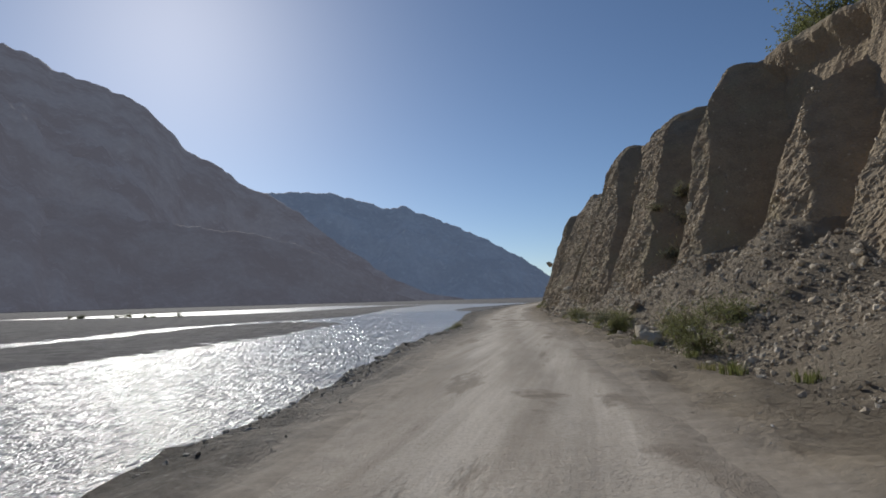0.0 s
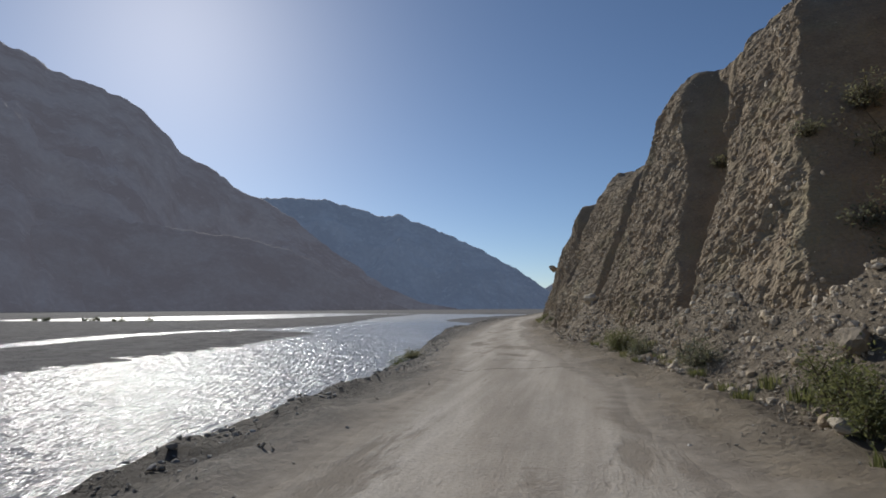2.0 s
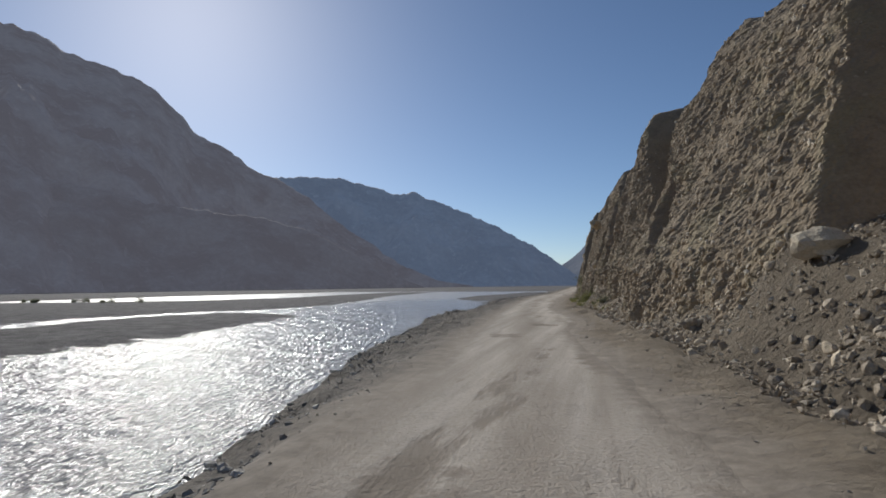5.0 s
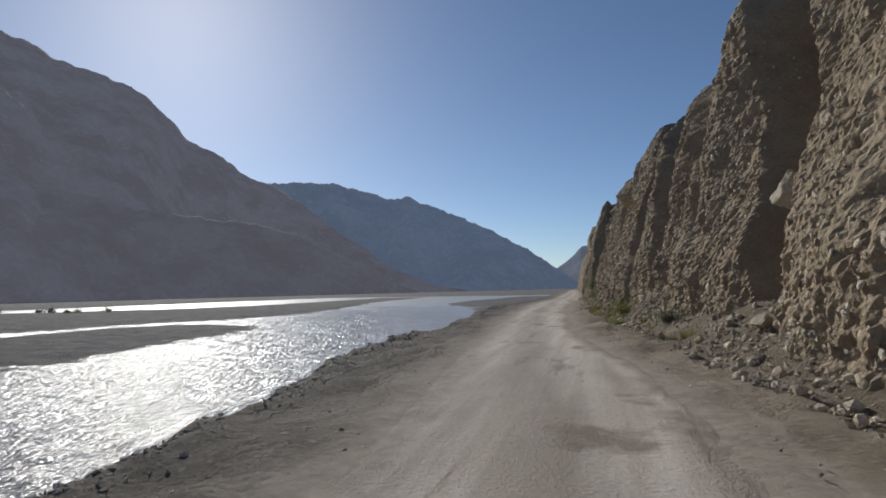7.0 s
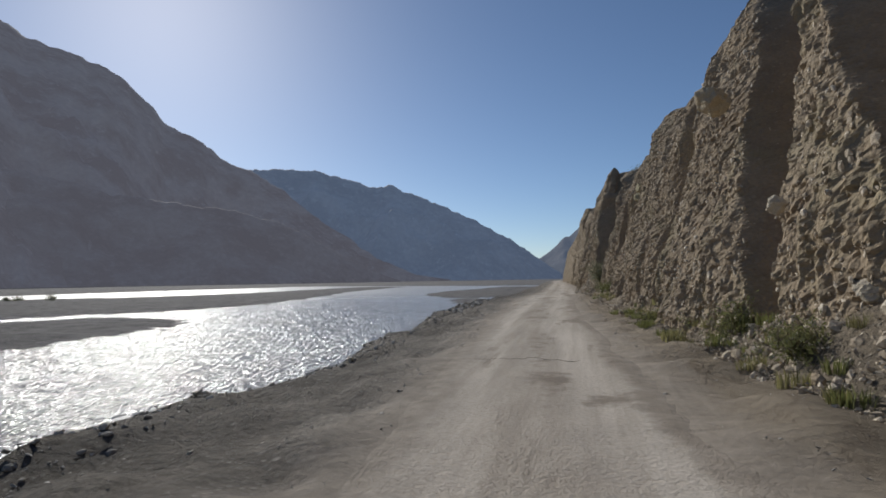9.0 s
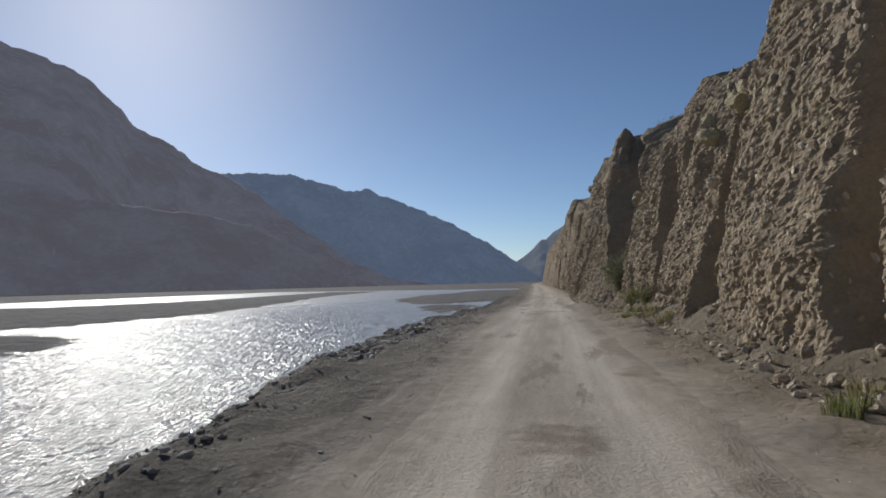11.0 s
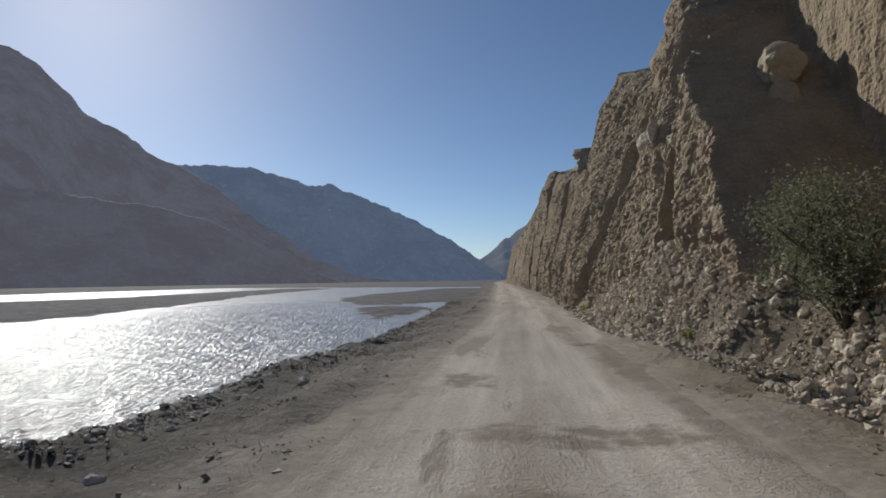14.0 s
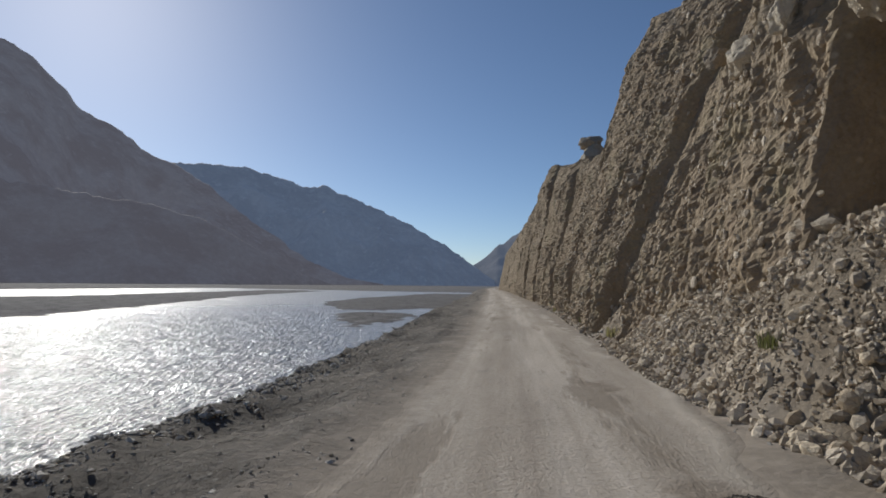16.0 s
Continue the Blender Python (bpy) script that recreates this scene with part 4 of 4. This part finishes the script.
# boulders on the scree
for i, (u, y, size, mat, turn, label) in enumerate([
        (5.08, 47.6, (.8, 1.15, .65), PALE, 30, "long pale boulder on the scree"), (4.04, 51.4, (.5, .6, .4), GREYROCK, 0, "grey boulder at the foot of the scree"),
        (5.3, 77.0, (.5, .55, .45), PALE, 0, "pale boulder on the scree"), (5.7, 76.5, (.35, .4, .3), PALE, 40, "pale boulder on the scree"), (4.7, 76.0, (.45, .5, .4), PALE, 0, "pale boulder on the scree"), (6.05, 31.4, (.45, .55, .35), PALE, 20, "white boulder on the scree slope"),
        (4.5, 20.3, (.75, .95, .75), PALE, 10, "big pale boulder at the foot of the scree"), (4.2, 18.3, (.6, .7, .6), PALE, 70, "pale boulder at the foot of the scree"), (3.95, 23.0, (.32, .48, .28), PALE, 50, "smooth pale boulder at the road verge"), (4.25, 123.0, (.55, 1.05, .45), GREYROCK, 10, "flat brown slab on the scree"),
        (3.8, 120.1, (.6, .65, .6), GREYROCK, 0, "dark rounded boulder at the foot of the cliff"), (4.4, 121.6, (.35, .4, .35), PALE, 0, "pale stone block on the scree"),
        (4.6, 119.8, (.4, .5, .35), PALE, 0, "pale stone block on the scree"), (4.5, 75.1, (.35, .4, .3), PALE, 0, "pale boulder on the scree"),
        (5.4, 25.4, (.6, .8, .5), GREYROCK, 0, "grey boulder on the scree slope"), (6.3, 21.0, (.5, .6, .45), GREYROCK, 30, "grey boulder on the scree slope"),
        (5.2, 17.6, (.45, .6, .4), PALE, 0, "pale boulder on the scree slope"), (4.7, 63.9, (.5, .6, .4), GREYROCK, 0, "grey boulder at the foot of the cliff")]):
    rock_thing("boulder", u, y, ground_at(u, y) + size[2] * .28, size, mat, 540 + i, label, turn)
# rocks along the edge of the river bank
rng = np.random.default_rng(21)
BANK = [(-4.35, 64.9, .25), (-3.9, 106.8, .25), (-3.85, 111.3, .2), (-3.55, 115.9, .3), (-4.0, 19.1, .25), (-4.3, 105.3, .34), (-4.15, 105.7, .3), (-4.4, 104.8, .3), (-3.95, 79.4, .2)]
for i in range(110):
    y = 95.8 + 11 * rng.uniform(0, 1) ** 1.3
    BANK.append((-3.7 - 1.3 * rng.beta(2.5, 2), y, rng.uniform(.09, .21) if i % 5 else rng.uniform(.22, .34)))
for i in range(60):
    y = rng.uniform(105, 125)
    BANK.append((float(crest_u(np.array([y]))[0]) + rng.uniform(-.1, 1.3), y, rng.uniform(.06, .15)))
for i in range(3):
    y = rng.uniform(8, 90)
    BANK.append((float(crest_u(np.array([y]))[0]) + rng.uniform(-.2, .5), y, rng.uniform(.08, .16)))
for i, (u, y, s) in enumerate(BANK):
    rock_thing("rock", u, y, ground_at(u, y) + s * .08, (s * rng.uniform(.8, 1.1), s * rng.uniform(.9, 1.5), s * rng.uniform(.55, .9)), RIVERROCK if rng.uniform() < .8 else PALE, 600 + i,
               "pale grey worn rock on the gravel bank" if s > .24 else "small pale rock on the gravel bank", rng.uniform(0, 180), rng.uniform(-15, 15), 2, group="rocks along the river bank", category="rock")


def spire(u, y, z0, z1, radius, seed):
    """A leaning needle of conglomerate left standing on the rim."""
    k, a = np.meshgrid(np.linspace(0, 1, 40), np.linspace(0, 2 * np.pi, 49), indexing="ij")
    r = radius * np.interp(k, [0, .12, .45, .68, .86, 1], [.5, .85, .70, .52, .34, .03]) * (1 + .16 * fbm(np.cos(a) * 4, np.sin(a) * 4, k * 12, seed + 5, 3)) * (1 + .22 * fbm(np.cos(a) * 1.4, np.sin(a) * 1.4, k * 4, seed, 4)) + .03
    me = grid_mesh("rock_pinnacle", u + float(line_x(y)) + r * np.cos(a) + .25 * k, y + 1.15 * r * np.sin(a) + .1 * np.sin(k * 5), z0 + (z1 - z0) * k)
    me.materials.append(ROCK)
    return tagged(new("rock_pinnacle", me), "sharp tan conglomerate needle standing on the rim", "rock")


spire(6.3, 125.4, 7.2, 12.3, 1.6, 77)
rock_thing("rock", 8.1, 166.7, 14.5, (2.5, 2.7, 1.9), GREYROCK, 650, "dark blocky rock perched on the cliff rim", 20, 0, 3, .5, category="rock")
rock_thing("rock", 8.3, 166.5, 12.9, (2.7, 2.9, 3.0), GREYROCK, 651, "dark rock stump under the perched block", 60, 0, 3, .5, category="rock")


# ---------------------------------------------------------------- plants
def leaf_cloud(name, centres, normals_seed, length, width, upright):
    """Small folded leaves, four triangles each, round the given points."""
    rng = np.random.default_rng(normals_seed)
    n = len(centres)
    rot = turned(rng, n)
    ax = rot[:, :, 0]
    ax[:, 2] = ax[:, 2] * (1 - upright) + upright
    ax /= np.linalg.norm(ax, axis=1)[:, None]
    side = np.cross(ax, rot[:, :, 1])
    side /= np.linalg.norm(side, axis=1)[:, None] + 1e-9
    fold = np.cross(ax, side)
    L = (length * rng.uniform(.6, 1.3, n))[:, None]
    W = (width * rng.uniform(.7, 1.3, n))[:, None]
    p = [centres, centres + ax * L * .5 + side * W * .5 + fold * W * .2, centres + ax * L, centres + ax * L * .5 - side * W * .5 + fold * W * .2, centres + ax * L * .5]
    pts = np.stack(p, 1).reshape(-1, 3)
    f = np.array([[0, 4, 1], [1, 4, 2], [2, 4, 3], [3, 4, 0]])
    return tri_mesh(name, pts, (f[None] + (np.arange(n) * 5)[:, None, None]).reshape(-1, 3))


def twigs(name, paths, radius):
    """Tapered five-sided stems along polylines."""
    verts, faces = [], []
    for path in paths:
        k = len(path)
        for i, p in enumerate(path):
            r = radius * (1 - .8 * i / (k - 1))
            base = len(verts)
            for j in range(5):
                a = j * 2 * math.pi / 5
                verts.append((p[0] + r * math.cos(a), p[1] + r * math.sin(a), p[2]))
            if i:
                for j in range(5):
                    faces.append((base - 5 + j, base - 5 + (j + 1) % 5, base + (j + 1) % 5, base + j))
    return tri_mesh(name, verts, faces, True)


def shrub(u, y, z, width, height, leaves, leaf_mat, label, seed, leaf=(.07, .025), stems=16):
    """A loose shrub: stems that fork out of one root, leaves in uneven tufts along them."""
    rng = np.random.default_rng(seed)
    root = new("shrub")
    root.matrix_basis = Matrix.Translation((u + float(line_x(y)), y, z - .08))
    paths, tips = [], []
    for i in range(stems):
        a, out = rng.uniform(0, 2 * np.pi), rng.uniform(.15, .5) * width
        h = height * rng.uniform(.5, 1.0) * (1 - .35 * (out / (.5 * width)) ** 2)
        bend = rng.normal(0, .06 * width, 2)
        path = [(out * t ** 1.3 * math.cos(a) + bend[0] * math.sin(3 * t), out * t ** 1.3 * math.sin(a) + bend[1] * math.sin(3 * t), h * t ** .85) for t in np.linspace(0, 1, 6)]
        paths.append(path)
        tips.extend((path[j], .35 + .13 * j) for j in (2, 3, 4, 5))
        for j in (2, 3, 4):
            b = rng.normal(0, .16 * width, 3)
            q = [tuple(np.array(path[j]) + b * t + np.array([0, 0, .08 * height * t])) for t in (0, .5, 1)]
            q[-1] = (q[-1][0], q[-1][1], max(q[-1][2], .05))
            paths.append(q)
            tips.append((q[-1], .8))
    part("stem", twigs("stem", paths, .012 * max(1, width)), BARK, root)
    wgt = np.array([t[1] for t in tips])
    pick = rng.choice(len(tips), leaves, p=wgt / wgt.sum())
    centre = np.array([t[0] for t in tips])[pick] + rng.normal(0, 1, (leaves, 3)) * np.array([.10, .10, .08]) * width * rng.uniform(.3, 1.2, (leaves, 1))
    centre[:, 2] = np.maximum(centre[:, 2], .04)
    part("foliage", leaf_cloud("foliage", centre, seed + 1, leaf[0], leaf[1], .35), leaf_mat, root)
    return tagged(root, label, "shrub", "shrubs on the slope")


def tuft(blades, height, spread, seed, mat, label):
    """A clump of grass blades, each bent over."""
    rng = np.random.default_rng(seed)
    a = rng.uniform(0, 2 * np.pi, blades)
    r = spread * np.sqrt(rng.uniform(0, 1, blades))
    h = height * rng.uniform(.45, 1.0, blades)
    lean = rng.uniform(.1, .5, blades) * h
    b = a + rng.normal(0, .9, blades)
    w = .006 + .006 * rng.uniform(0, 1, blades)
    base = np.stack([r * np.cos(a), r * np.sin(a), np.full(blades, -.03)], -1)
    way = np.stack([np.cos(b), np.sin(b), np.zeros(blades)], -1)
    side = np.stack([-np.sin(b), np.cos(b), np.zeros(blades)], -1) * w[:, None]
    up = np.array([0, 0, 1.0])
    mid = base + up * (h * .6)[:, None] + way * (lean * .3)[:, None]
    top = base + up * h[:, None] + way * lean[:, None]
    pts = np.stack([base - side, base + side, mid + side * .8, mid - side * .8, top], 1).reshape(-1, 3)
    f = np.array([[0, 1, 2], [0, 2, 3], [3, 2, 4]])
    me = tri_mesh("grass_tuft", pts, (f[None] + (np.arange(blades) * 5)[:, None, None]).reshape(-1, 3))
    me.materials.append(mat)
    return tagged(new("grass_tuft", me), label, "grass", "grass tufts on the verge")


def top_z(y):
    return float(cliff_top(np.array([float(y)]))[0])


shrub(4.4, 114.75, ground_at(4.4, 114.75), 2.1, 2.2, 10000, LEAF_DARK, "big dark grey-green shrub on the scree", 801)
shrub(5.4, 117.4, ground_at(5.4, 117.4), 1.7, 1.5, 4500, LEAF_DARK, "dark grey-green shrub in the shaded gully", 802)
shrub(4.3, 109.4, ground_at(4.3, 109.4), 1.5, .75, 2600, LEAF, "low green bush at the foot of the cliff", 803)
shrub(4.5, 107.9, ground_at(4.5, 107.9), 1.1, .6, 1500, LEAF, "low green bush at the foot of the cliff", 804)
shrub(4.1, 22.9, ground_at(4.1, 22.9), 1.1, .85, 2000, LEAF, "green bush at the road verge", 805)
shrub(4.7, 24.6, ground_at(4.7, 24.6), 1.2, 1.0, 1800, LEAF, "green bush on the scree toe", 806)
shrub(4.4, 14.8, ground_at(4.4, 14.8), 1.6, .7, 2200, LEAF, "low green bush on the scree toe", 807)
shrub(4.7, 30.2, ground_at(4.7, 30.2), 1.3, .7, 1600, LEAF_DARK, "low grey-green bush on the scree", 808)
for i, (u3, by3, bz3, bw, bh, bl, bm) in enumerate([(9.3, 31.0, 5.0, 1.6, 1.15, 1700, LEAF_DRY), (9.4, 31.6, 6.6, 1.3, .75, 900, LEAF_DRY), (8.5, 29.7, 2.9, 1.6, 1.1, 1900, LEAF_DARK), (8.0, 31.5, 5.9, 1.0, .5, 420, LEAF_DRY),
                                                    (8.4, 29.2, 2.2, 1.3, .8, 1200, LEAF_DARK), (8.75, 39.0, 6.9, .9, .45, 420, LEAF_DRY)]):
    shrub(u3, by3, bz3, bw, bh, bl, bm, "dry grey-green shrub rooted in the shaded gully wall", 840 + i, (.09, .035))
for i, (u3, y3, w3, h3) in enumerate([(-3.75, 36.9, 1.0, .42), (-3.45, 37.5, .8, .32), (-4.0, 36.3, .5, .35), (-3.3, 36.6, .7, .25)]):
    shrub(u3, y3, ground_at(u3, y3), w3, h3, int(800 * w3), LEAF_DRY if i % 2 else LEAF, "low yellow-green bush at the edge of the river bank", 870 + i, (.09, .02))
shrub(4.43, 37.0, ground_at(4.43, 37.0), 1.5, .9, 2600, LEAF, "green bush at the foot of the cliff", 810)
shrub(4.40, 34.0, ground_at(4.40, 34.0), 1.0, .6, 1200, LEAF_DARK, "low grey-green bush on the scree", 811)
shrub(4.2, 79.6, ground_at(4.2, 79.6), 1.2, .6, 1600, LEAF, "low green bush at the foot of the cliff", 812)
shrub(4.3, 82.4, ground_at(4.3, 82.4), 1.0, .5, 1100, LEAF, "low green bush at the foot of the cliff", 813)
shrub(4.0, 76.4, ground_at(4.0, 76.4), 1.3, .55, 1600, LEAF, "low green bush at the foot of the cliff", 823)
shrub(3.9, 85.6, ground_at(3.9, 85.6), 1.4, .5, 1500, LEAF, "low green bush at the foot of the cliff", 824)
shrub(4.4, 70.6, ground_at(4.4, 70.6), .9, .4, 800, LEAF_DARK, "low grey-green bush on the scree", 814)
shrub(15.8, 29.4, 12.3, 4.4, 2.6, 11000, LEAF, "green shrub growing on the cliff rim", 815, (.2, .08), 34)
shrub(14.2, 27.8, 11.9, 2.4, 1.3, 4000, LEAF, "low green shrub at the edge of the cliff rim", 816, (.16, .06), 24)
shrub(5.2, 18.2, ground_at(5.2, 18.2), 1.9, .6, 3200, LEAF, "spreading low green bush on the scree", 818)
shrub(5.8, 16.6, ground_at(5.8, 16.6), 2.0, .55, 3200, LEAF, "spreading low green bush on the scree", 819)
shrub(8.8, 123.6, top_z(123.6) - .3, 2.4, 1.3, 5000, LEAF_DARK, "dark green shrub growing on the cliff rim", 817, (.13, .055))
for i in range(9):
    fx, fy = -262 + 9 * i + 6 * math.sin(i * 2.4), 238 - 1.2 * i + 4 * math.sin(i * 5.1)
    shrub(fx - float(line_x(fy)), fy, WATER + .35, 3.6 + 1.4 * math.sin(i * 3.3), 1.5 + .4 * math.sin(i * 1.7), 260, LEAF_DARK, "low dark bush on the far gravel bank", 860 + i, (.5, .25), 7)
kinds = [tuft(80, .27, .2, 830 + i, m, l) for i, (m, l) in enumerate([(GRASS, "tuft of green grass at the foot of the scree"), (STRAW, "tuft of dry straw-coloured grass"), (GRASS, "short tuft of green grass on the gravel")])]
rng = np.random.default_rng(33)
spots = []
for y0, y1, n, ulo, uhi in ((10, 40, 30, 3.6, 5.0), (74, 91, 64, 3.2, 4.6), (66, 73, 6, 3.9, 4.5), (103, 112, 26, 3.4, 4.5), (37, 43, 7, -5.6, -4.6), (118, 150, 5, 3.2, 3.8)):
    for i in range(n):
        spots.append((rng.uniform(ulo, uhi), rng.uniform(y0, y1)))
for i, (u, y) in enumerate(spots):
    m = pose(u + float(line_x(y)), y, ground_at(u, y), 0, 0, rng.uniform(0, 360)) @ Matrix.Diagonal((*([rng.uniform(.7, 1.25)] * 3), 1))
    src = kinds[1] if u < 0 and i % 3 else kinds[int(rng.integers(3))]
    if i < 3:
        kinds[i].matrix_basis = m
    else:
        o = copy_thing(src, m)
        o.matrix_basis = m

# ---------------------------------------------------------------- cracks across the road
def crack(rows, width, seed):
    """A ragged crack, a dark ribbon on the packed dust, through stations across and along the road."""
    k = np.linspace(0, 1, 90)
    s = np.linspace(0, 1, len(rows))
    u = np.interp(k, s, [r[0] for r in rows])
    y = np.interp(k, s, [r[1] for r in rows]) + .10 * fbm(k * 9, 1.1, 0, seed, 4)
    w = width * (.35 + .65 * np.abs(fbm(k * 11, 3.3, 0, seed + 1, 3))) * np.clip(np.minimum(k, 1 - k) * 12, .05, 1)
    u2, y2 = np.stack([u, u, u]), np.stack([y - w, y, y + w])
    z2 = ground_z(u2, y2) + .012 + np.array([[.006], [.010], [.006]])
    part("crack", grid_mesh("crack", u2 + line_x(y2), y2, z2), CRACK, road, "dark ragged crack across the road")


crack([(-1.16, 29.8), (-.69, 29.8), (-.29, 30.2), (.6, 30.5), (1.08, 30.9), (1.71, 31.1), (1.98, 30.8)], .032, 910)
crack([(-.17, 32.5), (.52, 32.9), (1.28, 32.8)], .025, 920)
crack([(-.9, 77.6), (.1, 77.9), (1.0, 77.5)], .025, 930)
crack([(1.3, 119.0), (1.9, 119.4)], .025, 940)

# ---------------------------------------------------------------- single stones, last
lone_stones(cliff, *cliff_pick, 40, .45)
lone_stones(ground, *ground_pick, 41)
